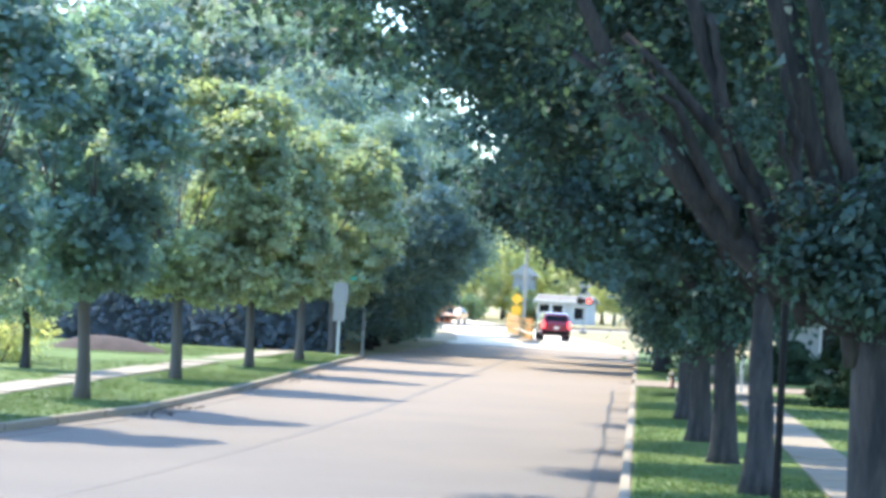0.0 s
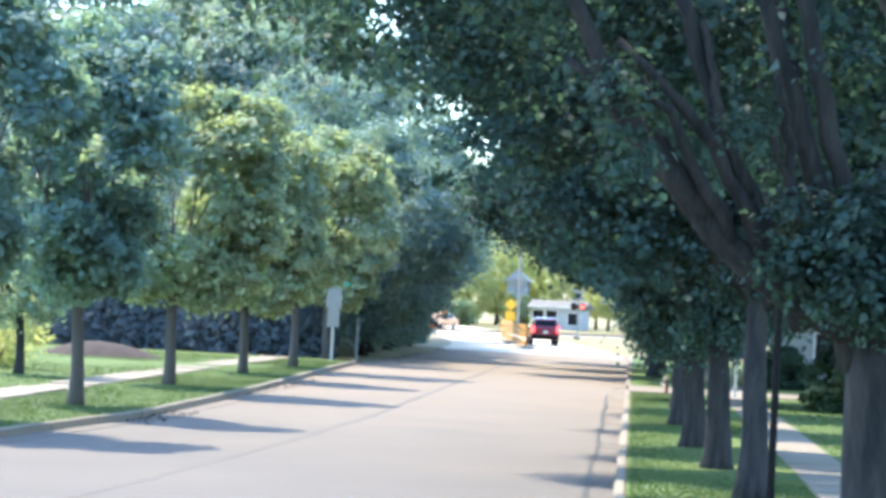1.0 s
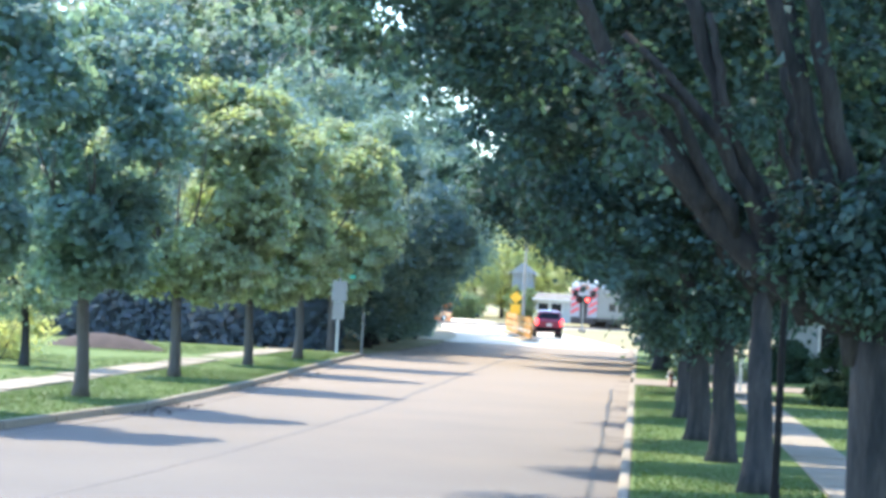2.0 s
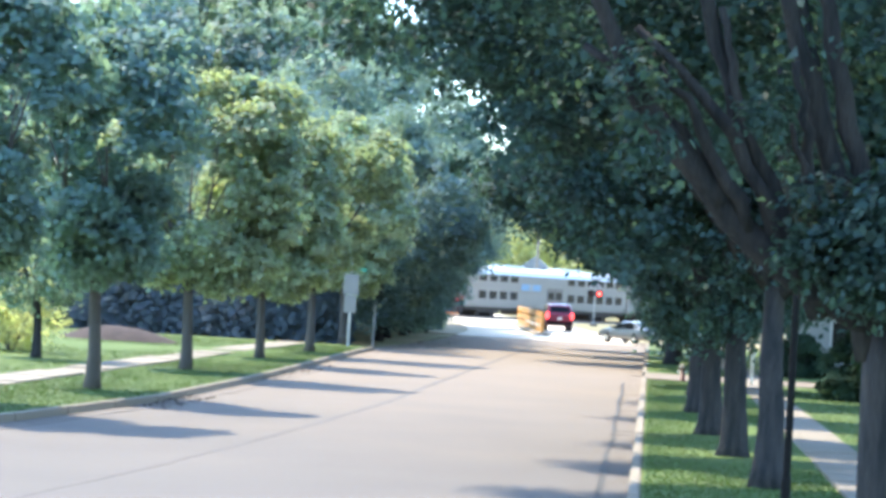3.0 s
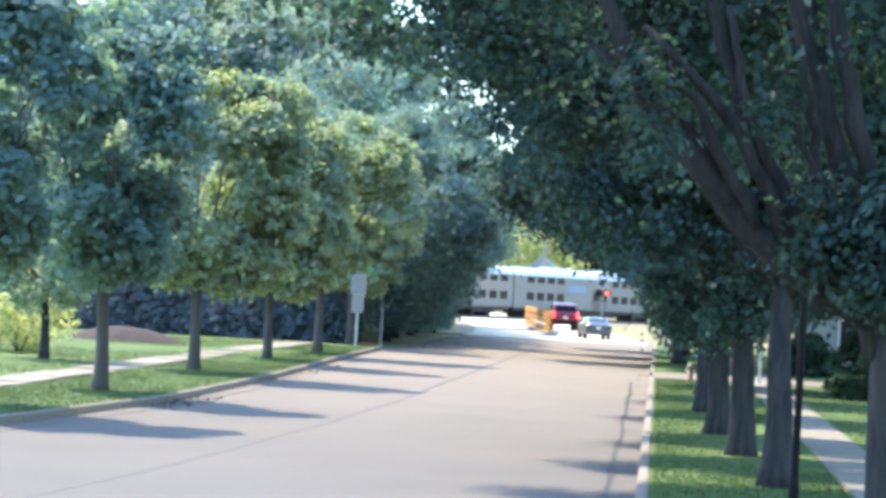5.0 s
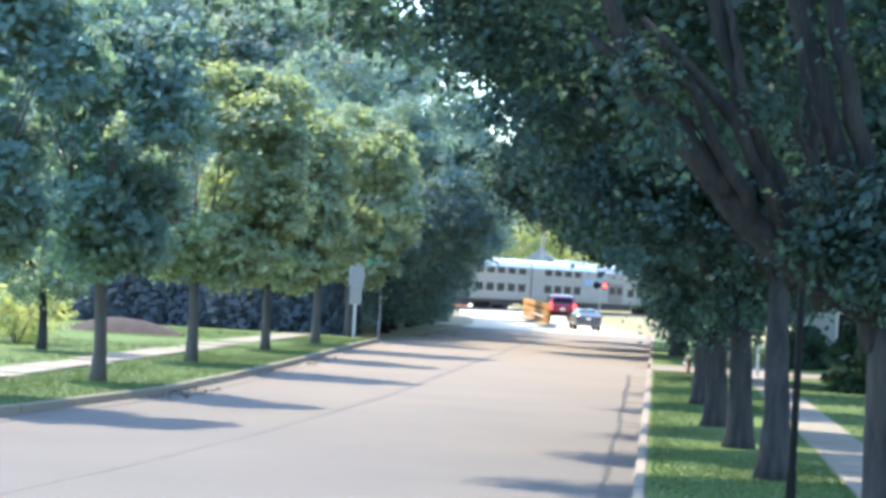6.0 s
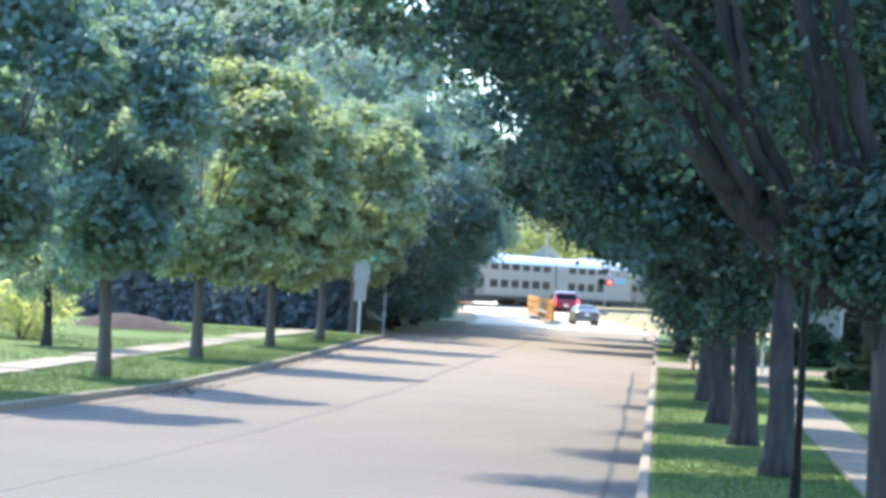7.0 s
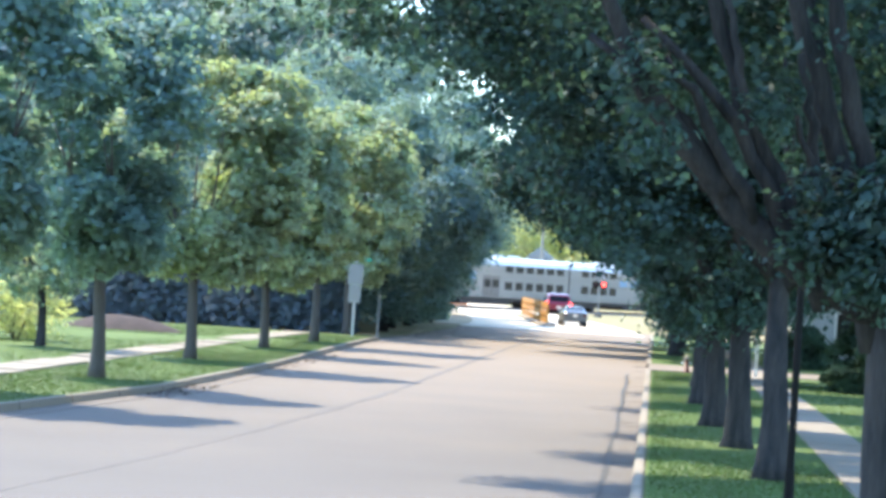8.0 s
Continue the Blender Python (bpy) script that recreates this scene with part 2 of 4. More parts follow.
def leaf_mesh(name, centres, normals, sizes, rng):
    """Folded four-cornered leaves at the centres."""
    n = len(centres)
    axis = rng.normal(size=(n, 3))
    axis -= normals * (axis * normals).sum(1)[:, None]
    axis /= np.linalg.norm(axis, axis=1)[:, None] + 1e-9
    side = np.cross(normals, axis)
    s = sizes[:, None]
    v = np.empty((n, 4, 3))
    v[:, 0] = centres - axis * s * 0.5
    v[:, 1] = centres + side * s * 0.36 + normals * s * 0.12
    v[:, 2] = centres + axis * s * 0.55 - normals * s * 0.10
    v[:, 3] = centres - side * s * 0.36 + normals * s * 0.12
    me = bpy.data.meshes.new(name)
    me.vertices.add(n * 4)
    me.vertices.foreach_set("co", v.ravel())
    me.loops.add(n * 4)
    me.loops.foreach_set("vertex_index", np.arange(n * 4))
    me.polygons.add(n)
    me.polygons.foreach_set("loop_start", np.arange(n) * 4)
    me.update(calc_edges=True)
    return me


def crown_mesh(name, seed, rx, ry, z0, z1, boughs, per_bough, per, leaf, bough_r=1.0, clump_r=0.42, low=0.42, vase=0.0, cone=0.0, inner=0.45, lean=0.0, bare=0.0, back=-0.3):
    """A crown of boughs, each a lump of leaf clumps, in an egg between z0 and z1; low: where it is widest;
    vase narrows it below, cone above."""
    rng = np.random.default_rng(seed)
    d = rng.normal(size=(boughs, 3))
    d /= np.linalg.norm(d, axis=1)[:, None]
    r = inner + (0.92 - inner) * rng.random(boughs) ** 0.5
    zc = z0 + (z1 - z0) * low
    wide = np.where(d[:, 2] < 0, 1 - vase * np.abs(d[:, 2]) ** 0.7, 1 - cone * np.abs(d[:, 2]))
    c = np.c_[d[:, 0] * rx * r * wide, d[:, 1] * ry * r * wide, zc + np.where(d[:, 2] > 0, d[:, 2] * (z1 - zc), d[:, 2] * (zc - z0)) * r]
    c[:, 0] += lean * (c[:, 2] - z0)
    c[:, 1] = np.where((c[:, 1] < back) & (c[:, 2] < bare), back + 0.3 + 0.25 * np.abs(c[:, 1] - back), c[:, 1])
    br = bough_r * (0.65 + 0.6 * rng.random(boughs)) * np.clip(wide + 0.15, 0.55, 1.0)
    e = rng.normal(size=(boughs, per_bough, 3))
    e += 0.45 * d[:, None, :] + np.array([0, 0, 0.25])
    e /= np.linalg.norm(e, axis=2)[:, :, None]
    p = c[:, None, :] + e * (br[:, None] * (0.35 + 0.65 * rng.random((boughs, per_bough)) ** 0.5))[:, :, None] * np.array([1, 1, 0.8])
    e = e.reshape(-1, 3)
    p = p.reshape(-1, 3)
    n = len(p)
    scale = clump_r * (0.6 + 0.8 * rng.random(n))
    off = rng.normal(size=(n, per, 3)) * 0.5
    off[:, :, 2] *= 0.6
    q = p[:, None, :] + off * scale[:, None, None]
    q[:, :, 2] -= 0.3 * (off[:, :, :2] ** 2).sum(2) * scale[:, None]
    q = q.reshape(-1, 3)
    nrm = rng.normal(size=q.shape) * 0.28 + np.repeat(e * 0.7 + rng.normal(size=e.shape) * 0.4, per, 0) + np.array([0, 0, 0.6])
    nrm /= np.linalg.norm(nrm, axis=1)[:, None]
    return leaf_mesh(name, q, nrm, leaf * (0.6 + 0.7 * rng.random(len(q))), rng)


def trunk_bm(h, r, rng, flare=1.5, lean=(0, 0), top=0.7):
    pts, rad = [], []
    for i in range(9):
        k = i / 8
        pts.append((lean[0] * k + 0.03 * math.sin(5 * k + rng.random()), lean[1] * k + 0.03 * math.cos(4 * k), -0.12 + (h + 0.12) * k))
        rad.append(r * (1 + (flare - 1) * math.exp(-9 * k)) * (1 - (1 - top) * k) * (0.96 + 0.08 * rng.random()))
    return tube(pts, rad, 12)


def limb_bm(start, az, reach, rise, r0, rng, twigs=3):
    """A limb that leaves at start and curves upward, with a few side branches."""
    def run(s, a, length, climb, r, bend):
        pts, rad = [], []
        for i in range(7):
            k = i / 6
            out = length * (k ** 0.9)
            a2 = a + bend * k
            pts.append((s[0] + math.cos(a2) * out, s[1] + math.sin(a2) * out, s[2] + climb * k ** 1.12 + 0.05 * math.sin(7 * k + a)))
            rad.append(r * (1 - 0.82 * k))
        return pts, rad
    pts, rad = run(start, az, reach, rise, r0, rng.uniform(-0.25, 0.25))
    bm = tube(pts, rad, 8)
    for _ in range(twigs):
        i = rng.randint(2, 4)
        p2, r2 = run(pts[i], az + rng.choice((-1, 1)) * rng.uniform(0.3, 0.8), reach * rng.uniform(0.35, 0.55), rise * rng.uniform(0.25, 0.6), rad[i] * 0.62, 0.1)
        tube(p2, r2, 6, bm)
    return bm


def tree(x, y, z, rz, trunk_h, trunk_r, crown, leaf_mat, limbs, label, group, seed, category="tree", lean=(0, 0), azimuths=(), steep=1.6, stout=1.0, bark="bark"):
    rng = random.Random(seed)
    t = thing("tree", x, y, z, rz, label, category, group)
    part("trunk", trunk_bm(trunk_h, trunk_r, rng, lean=lean), bark, t, smooth=True)
    for i in range(limbs):
        az = azimuths[i] if i < len(azimuths) else 2 * math.pi * (i + rng.random() * 0.6) / max(limbs, 1)
        reach = rng.uniform(2.0, 3.2) * limbs_scale(trunk_r)
        s = (lean[0] * 0.93, lean[1] * 0.93, trunk_h * rng.uniform(0.86, 0.97))
        part("limb", limb_bm(s, az, reach, rng.uniform(0.85, 1.15) * steep * reach, stout * trunk_r * rng.uniform(0.4, 0.55), rng), bark, t, smooth=True)
    ob = new("crown", crown)
    if not crown.materials:
        crown.materials.append(M[leaf_mat])
    ob.parent = t
    return t


def limbs_scale(r):
    return 0.5 + 1.9 * r


def turned(base, x, y, z, rz, s=1.0, label=""):
    """A copy of a tree, turned and a little larger or smaller."""
    base.scale = (s, s, s)
    c = copy_thing(base, pose(x, y, z, 0, 0, rz))
    base.scale = (1, 1, 1)
    return tagged(c, label)


def strip(name, centre, half, z, mat, label="", category="", thick=0.25, seg_kind="structure"):
    """A slab that follows a centre line."""
    verts, faces = [], []
    n = len(centre)
    for i, (cx, cy) in enumerate(centre):
        ax, ay = centre[max(i - 1, 0)]
        bx, by = centre[min(i + 1, n - 1)]
        d = Vector((bx - ax, by - ay)).normalized()
        w = half[i] if isinstance(half, (list, tuple)) else half
        for s in (-1, 1):
            for zz in (z, z - thick):
                verts.append((cx + s * w * d.y, cy - s * w * d.x, zz))
    for i in range(n - 1):
        a, b = 4 * i, 4 * i + 4
        faces += [(a, a + 2, b + 2, b), (a + 1, b + 1, b + 3, a + 3), (a, b, b + 1, a + 1), (a + 2, a + 3, b + 3, b + 2)]
    faces += [(0, 1, 3, 2), (4 * n - 4, 4 * n - 2, 4 * n - 1, 4 * n - 3)]
    return tagged(raw(name, verts, faces, mat), label, category, kind=seg_kind)


def lawn(name, x0, x1, y0, y1, z, nx, ny, mat, label, hills=0.05):
    verts, faces = [], []
    for j in range(ny + 1):
        for i in range(nx + 1):
            y = y0 + (y1 - y0) * j / ny
            x = x0(y) + (x1(y) - x0(y)) * (i / nx)
            edge = min(1.0, i / 2, (nx - i) / 2)
            verts.append((x, y, z + edge * hills * noise.noise((x * 0.25, y * 0.15, 3.1))))
    for j in range(ny):
        for i in range(nx):
            a = j * (nx + 1) + i
            faces.append((a, a + 1, a + nx + 2, a + nx + 1))
    k = len(verts)
    verts += [(x0(y0), y0, z - 0.3), (x1(y0), y0, z - 0.3), (x0(y1), y1, z - 0.3), (x1(y1), y1, z - 0.3)]
    faces += [(0, nx, k + 1, k)[::-1], ((nx + 1) * ny, (nx + 1) * ny + nx, k + 3, k + 2)]
    left = [j * (nx + 1) for j in range(ny + 1)]
    right = [j * (nx + 1) + nx for j in range(ny + 1)]
    for run in (left, right):
        for a, b in zip(run, run[1:]):
            k = len(verts)
            verts += [(verts[a][0], verts[a][1], z - 0.3), (verts[b][0], verts[b][1], z - 0.3)]
            faces.append((a, b, k + 1, k))
    return tagged(raw(name, verts, faces, mat, smooth=False), label, "lawn", kind="structure")


# ---- ground, road, kerbs ----
tagged(raw("ground", [(-2500, -600, -0.04), (2500, -600, -0.04), (2500, 4000, -0.04), (-2500, 4000, -0.04)], [(0, 1, 2, 3)], "field"),
       "dry rough grass running to the horizon", "ground", kind="structure")
KERB_L = [(-60, -19.0), (0, -15.6), (20, -13.2), (32, -11.95), (41.7, -11.0), (48.2, -10.5), (52, -10.15), (63, -10.12), (71, -10.25), (83, -10.6), (94, -10.85), (110, -11.0)]
KERB_R = [(-60, -0.17), (140, -0.19)]


def along(line, y):
    """The x of a line of (y, x) at y."""
    for (ya, xa), (yb, xb) in zip(line, line[1:]):
        if y <= yb:
            return xa + (xb - xa) * (y - ya) / (yb - ya)
    return line[-1][1]


ROAD = [(-5.3, -60), (-5.3, 60), (-5.3, 115), (-5.3, 128), (-5.6, 140), (-6.3, 152), (-7.4, 164), (-9.0, 178), (-11.2, 194),
        (-13.6, 210), (-16.2, 228), (-20.0, 250), (-25.5, 275), (-33, 305)]
strip("road", [(-10.0, -60), (-8.4, 0), (-7.2, 36), (-6.3, 60), (-5.9, 96), (-5.5, 112), (-5.3, 128), (-5.6, 140)], [9.9, 8.3, 7.1, 6.2, 5.8, 5.4, 5.13, 5.13], 0.0, "road", "pale sun-bleached street surface with faint seams, tinted for glare", "road")
strip("road_beyond", ROAD[4:], [5.13, 5.0, 4.8] + [4.7] * 7, 0.0, "road_pale", "bright road towards the crossing, paled in colour for glare", "road")
strip("side_street", [(-0.9, 142.6), (8, 142.4), (22, 142), (60, 141)], [5.2, 4.2, 3.8, 3.8], -0.006, "road", "pale side street joining the road", "road")
strip("driveway", [(-0.1, 84.5), (1.0, 84.5), (4, 84.7), (16, 85.0)], [3.2, 2.9, 2.6, 2.6], 0.155, "road", "pale concrete driveway across the verge", "driveway", thick=0.3)
strip("shoulder", [(-11.6, 141), (-12.3, 152), (-13.4, 164), (-15.0, 178), (-17.1, 194), (-19.4, 210)], [0.7, 1.3, 1.5, 1.6, 1.6, 1.6], 0.03, "sand", "sandy shoulder beside the sunlit road", "shoulder", thick=0.2)
rs = random.Random(5)
SEAM_C = [(-10, -9.6), (22, -8.1), (28.7, -7.5), (35.6, -6.9), (41.5, -6.6), (49.6, -6.25), (57.9, -6.0), (79, -5.9), (122, -5.6)]
for mat, line, y0, y1, w in (("seam", SEAM_C, -10, 122, 0.07), ("tar", [(-20, -0.58), (50, -0.62), (90, -0.78)], -10, 80, 0.045)):
    pts = []
    for k in range(161):
        y = y0 + (y1 - y0) * k / 160
        pts.append((along(line, y) + 0.02 * math.sin(0.31 * k) + rs.uniform(-0.02, 0.02), y))
    strip("seam", pts, [w * rs.uniform(0.5, 1.3) for _ in pts], 0.004 if mat == "seam" else 0.013, mat, "dark tar-filled seam in the road", "road seam", thick=0.02)
for k in range(14):
    y = 30 + 5.2 * k + rs.uniform(-1, 1)
    x0 = -0.62
    pts = [(x0 - 0.03 + 0.056 * i, y + rs.uniform(-0.05, 0.05)) for i in range(9)]
    strip("crack", pts, [0.024 * rs.uniform(0.5, 1.6) for _ in pts], 0.0125, "tar", "thin dark crack across the gutter", "road seam", thick=0.004)

lawn("lawn_right", lambda y: along(KERB_R, y) + 0.18, lambda y: 70.0, -40, 137.6, 0.13, 60, 120, "grass", "mown green lawn and verge beside the street")
lawn("lawn_left", lambda y: -75.0, lambda y: along(KERB_L, y) - 0.18, -40, 100, 0.13, 60, 110, "grass", "mown green lawn and verge beside the street")


def kerb_run(name, line, side, y0, y1, label, pan):
    """Kerb stones and gutter slabs in three-metre lengths along a kerb line; side: +1 where the verge lies at larger x."""
    base = tagged(new(name), label, "kerb", kind="structure")
    stone, slab_me = None, None
    y = y0
    while y < y1 - 0.1:
        xa, xb = along(line, y), along(line, y + 3.0)
        turn = -math.degrees(math.atan2(xb - xa, 3.0))
        if stone is None:
            a, b = sorted((0.0, side * 0.17))
            c, d = sorted((-side * 0.004, -side * pan))
            made = [part("kerb_stone", box(a, b, 0.006, 2.994, -0.2, 0.15, 0.025), "concrete", base), part("gutter_slab", box(c, d, 0.006, 2.994, -0.2, 0.008), "road", base)]
            stone, slab_me = made[0].data, made[1].data
        else:
            made = []
            for n_, d_ in (("kerb_stone", stone), ("gutter_slab", slab_me)):
                o = new(n_, d_)
                o.parent = base
                made.append(o)
        for o in made:
            o.matrix_basis = pose(xa, y, rs.uniform(-0.004, 0.004), 0, 0, turn)
        y += 3.0
    return base


def paving(name, x0, x1, y0, y1, z, label):
    base = tagged(new(name), label, "sidewalk", kind="structure")
    me = None
    y = y0
    while y < y1:
        if me is None:
            o = part("paving_slab", box(x0, x1, 0.004, 1.496, -0.12, 0.0, 0.008), "concrete", base)
            me = o.data
        else:
            o = new("paving_slab", me)
            o.parent = base
        o.location = (0, y, z + rs.uniform(-0.004, 0.004))
        o.rotation_euler = (rs.uniform(-0.002, 0.002), rs.uniform(-0.002, 0.002), 0)
        y += 1.5
    return base


# ---- trees ----
crown_a = crown_mesh("crown_a", 11, 7.4, 2.4, 2.1, 11.2, 122, 30, 26, 0.135, 1.15, 0.42, 0.6, vase=0.52, bare=7.4, lean=-0.05)
crown_b = crown_mesh("crown_b", 12, 7.2, 2.3, 1.9, 10.8, 122, 30, 26, 0.135, 1.1, 0.42, 0.62, vase=0.68, lean=-0.05)
crown_n = crown_mesh("crown_n", 13, 7.4, 3.6, 3.6, 11.2, 84, 34, 34, 0.10, 1.25, 0.40, 0.42, vase=0.2, bare=7.0, back=1.2)
crown_r = crown_mesh("crown_r", 25, 6.2, 2.3, 1.4, 10.8, 108, 30, 24, 0.135, 1.05, 0.42, 0.62, vase=0.62, lean=-0.07)
crown_w = crown_mesh("crown_w", 29, 8.6, 4.6, 3.6, 11.4, 140, 24, 22, 0.2, 1.35, 0.5, 0.42, vase=0.25)
crown_l = crown_mesh("crown_l", 21, 4.6, 3.2, 1.2, 9.8, 80, 28, 22, 0.16, 1.0, 0.42, 0.45, vase=0.3)
crown_c = crown_mesh("crown_c", 14, 2.0, 1.4, 2.2, 8.7, 36, 30, 26, 0.18, 0.8, 0.30, 0.38, cone=0.25, vase=0.15, lean=0.05)
crown_d = crown_mesh("crown_d", 15, 2.9, 1.5, 2.0, 8.5, 50, 30, 26, 0.18, 0.75, 0.27, 0.42, cone=0.08, vase=0.2, lean=0.08)
crown_h = crown_mesh("crown_h", 22, 2.9, 2.0, 2.2, 8.7, 40, 30, 28, 0.18, 0.8, 0.28, 0.42, cone=0.08, vase=0.25, lean=0.08)
crown_e = crown_mesh("crown_e", 16, 4.6, 4.2, 0.0, 10.8, 76, 20, 20, 0.21, 1.25, 0.5, 0.56, vase=0.15, inner=0.5)
crown_f = crown_mesh("crown_f", 17, 5.4, 5.0, 3.5, 19.0, 74, 20, 20, 0.30, 1.8, 0.75, 0.5)
crown_g = crown_mesh("crown_g", 18, 5.0, 5.6, 2.5, 17.0, 70, 20, 20, 0.30, 1.8, 0.75, 0.45)
crown_s = crown_mesh("crown_s", 19, 1.6, 1.6, 1.5, 5.2, 22, 18, 20, 0.12, 0.6, 0.3, 0.45)

ROW_R = "street trees along the near verge"
ROW_L = "street trees along the far verge"
DARK = "mature maple with broad dark green crown on the verge"
near_tree = tree(1.95, 20.2, 0.13, 0, 2.6, 0.31, crown_n, "leaf", 3, "large maple with forked limbs and dark crown", ROW_R, 31, azimuths=(1.3, 0.2, 2.2), steep=2.0)


def bough(tree_ob, start, bend, end, r0, r1):
    """A limb of the forked maple that bows from start over bend to end."""
    a, b, c = Vector(start), Vector(bend), Vector(end)
    pts = [a * (1 - k) ** 2 + b * 2 * k * (1 - k) + c * k * k + Vector((0.02 * math.sin(9 * k), 0, 0.02 * math.cos(11 * k))) for k in [i / 10 for i in range(11)]]
    knots = random.Random(int(1000 * (r0 + abs(end[0]))))
    pts = [p + Vector((knots.uniform(-0.035, 0.035), 0, knots.uniform(-0.035, 0.035))) * (0 < i < 10) for i, p in enumerate(pts)]
    return part("limb", tube(pts, [(r0 + (r1 - r0) * i / 10) * knots.uniform(0.86, 1.14) for i in range(11)], 10), "bark", tree_ob, smooth=True)


bough(near_tree, (0.0, 0, 2.5), (-1.88, -0.4, 3.36), (-2.68, -0.9, 5.35), 0.16, 0.055)
bough(near_tree, (-1.45, -0.4, 3.45), (-1.85, -0.5, 4.15), (-2.6, -0.5, 4.65), 0.09, 0.03)
bough(near_tree, (-0.95, -0.2, 2.95), (-1.2, -0.5, 4.1), (-2.2, -0.6, 4.8), 0.085, 0.03)
bough(near_tree, (-0.62, -0.1, 2.6), (-1.25, -0.3, 3.9), (-1.8, -0.5, 5.3), 0.11, 0.05)
bough(near_tree, (-0.2, 0, 2.3), (-0.55, -0.2, 3.9), (-1.15, -0.4, 5.4), 0.12, 0.06)
bough(near_tree, (-1.25, -0.35, 3.25), (-1.45, -0.6, 3.9), (-2.0, -0.7, 4.5), 0.075, 0.03)
bough(near_tree, (-1.1, -0.3, 3.6), (-1.35, -0.5, 4.2), (-1.55, -0.5, 5.0), 0.06, 0.03)
bough(near_tree, (-0.7, -0.1, 3.2), (-0.75, -0.4, 3.9), (-0.95, -0.5, 4.6), 0.06, 0.03)
bough(near_tree, (-0.35, 0, 3.0), (-0.7, -0.3, 3.3), (-0.95, -0.6, 4.1), 0.06, 0.025)
bough(near_tree, (-0.05, 0, 2.3), (-0.3, -0.2, 3.8), (-0.85, -0.4, 5.4), 0.13, 0.06)
sprays = crown_mesh("low_sprays", 26, 0.45, 0.3, 2.7, 3.4, 13, 18, 18, 0.085, 0.24, 0.2)
sprays.materials.append(M["leaf"])
low = new("low_sprays", sprays)
low.parent = near_tree
low.location = (-0.2, -0.7, 0.03)
sprays = crown_mesh("high_sprays", 27, 1.6, 0.3, 3.5, 5.4, 5, 8, 14, 0.085, 0.22, 0.16, inner=0.1)
sprays.materials.append(M["leaf"])
low = new("high_sprays", sprays)
low.parent = near_tree
low.location = (-1.1, -0.95, 0)
sprays = crown_mesh("fork_sprays", 28, 0.55, 0.3, 2.65, 3.8, 13, 16, 16, 0.085, 0.26, 0.2, inner=0.1)
sprays.materials.append(M["leaf"])
low = new("fork_sprays", sprays)
low.parent = near_tree
low.location = (-0.25, -0.8, 0.05)
tree_a = tree(1.81, 37.06, 0.13, 0, 3.2, 0.215, crown_a, "leaf", 6, DARK, ROW_R, 32, azimuths=(3.05, 2.2), steep=1.4, stout=1.5)
tree_b = tree(1.52, 43.77, 0.13, 0, 2.5, 0.238, crown_b, "leaf", 6, DARK, ROW_R, 33)
tree_r = tree(1.26, 50.3, 0.13, -8, 2.4, 0.235, crown_r, "leaf", 5, DARK, ROW_R, 35)
for x, y, a, s in ((1.17, 59.8, -14, 1.0), (1.35, 70.0, 12, 0.98)):
    turned(tree_r, x, y, 0.13, a, s)
tree_l = tree(2.7, 77.3, 0.13, 0, 2.4, 0.24, crown_l, "leaf", 5, "maple with a low dark green skirt of leaves", ROW_R, 34)
turned(tree_l, 2.4, 93.0, 0.13, 170, 1.0)
tree_w = tree(0.9, 101.0, 0.13, 0, 3.4, 0.26, crown_w, "leaf", 6, "spreading maple with dark crown arching over the road", ROW_R, 36)
for x, y, a, s in ((1.2, 111.5, 170, 1.0), (0.9, 122.5, -9, 1.0)):
    turned(tree_w, x, y, 0.13, a, s)
# Extra maple close to the eye, nearly all out of view, added for shade.
turned(near_tree, 2.1, 10.0, 0.13, 170, 1.0)
for x, y, a, s in ((12.5, 62.0, 30, 1.05), (14.5, 84.0, 160, 1.1), (12.0, 104.0, 300, 1.0), (17, 118, 10, 1.1)):
    tagged(turned(tree_b, x, y, 0.13, a, s, "broad dark green shade tree on a lawn"), group="shade trees on the lawns")

# One row of trees; haze and sunlight are put into the leaf colours.
LIGHT = "round-crowned street tree, leaves tinted yellow as if sunlit"
BLUE = "round-crowned street tree, leaves tinted blue for haze and shade"
tree_c = tree(-11.9, 53.3, 0.13, 0, 3.0, 0.150, crown_c, "leaf_hazed", 5, BLUE, ROW_L, 41, bark="bark_lit")
tree_d = tree(-12.32, 66.4, 0.13, 0, 3.0, 0.155, crown_d, "leaf_lit", 5, LIGHT, ROW_L, 42, bark="bark_lit")
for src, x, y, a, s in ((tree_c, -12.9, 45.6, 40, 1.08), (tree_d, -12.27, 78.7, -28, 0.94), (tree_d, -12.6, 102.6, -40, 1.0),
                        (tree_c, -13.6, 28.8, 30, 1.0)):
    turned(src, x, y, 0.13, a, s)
tree(-12.0, 88.4, 0.13, 0, 3.6, 0.15, crown_h, "leaf_lit", 5, LIGHT, ROW_L, 44, bark="bark_lit")
small_tree = tree(-16.82, 68.1, 0.13, 0, 2.2, 0.13, crown_s, "leaf_light", 4, "small young tree on the lawn", "young trees on the lawn", 43)

THICK = "dense dark tree with foliage down to the ground"
bush_tree = tree(-12.6, 116.5, -0.02, 0, 3.0, 0.2, crown_e, "leaf_mid", 3, THICK, "thicket beside the road", 51)
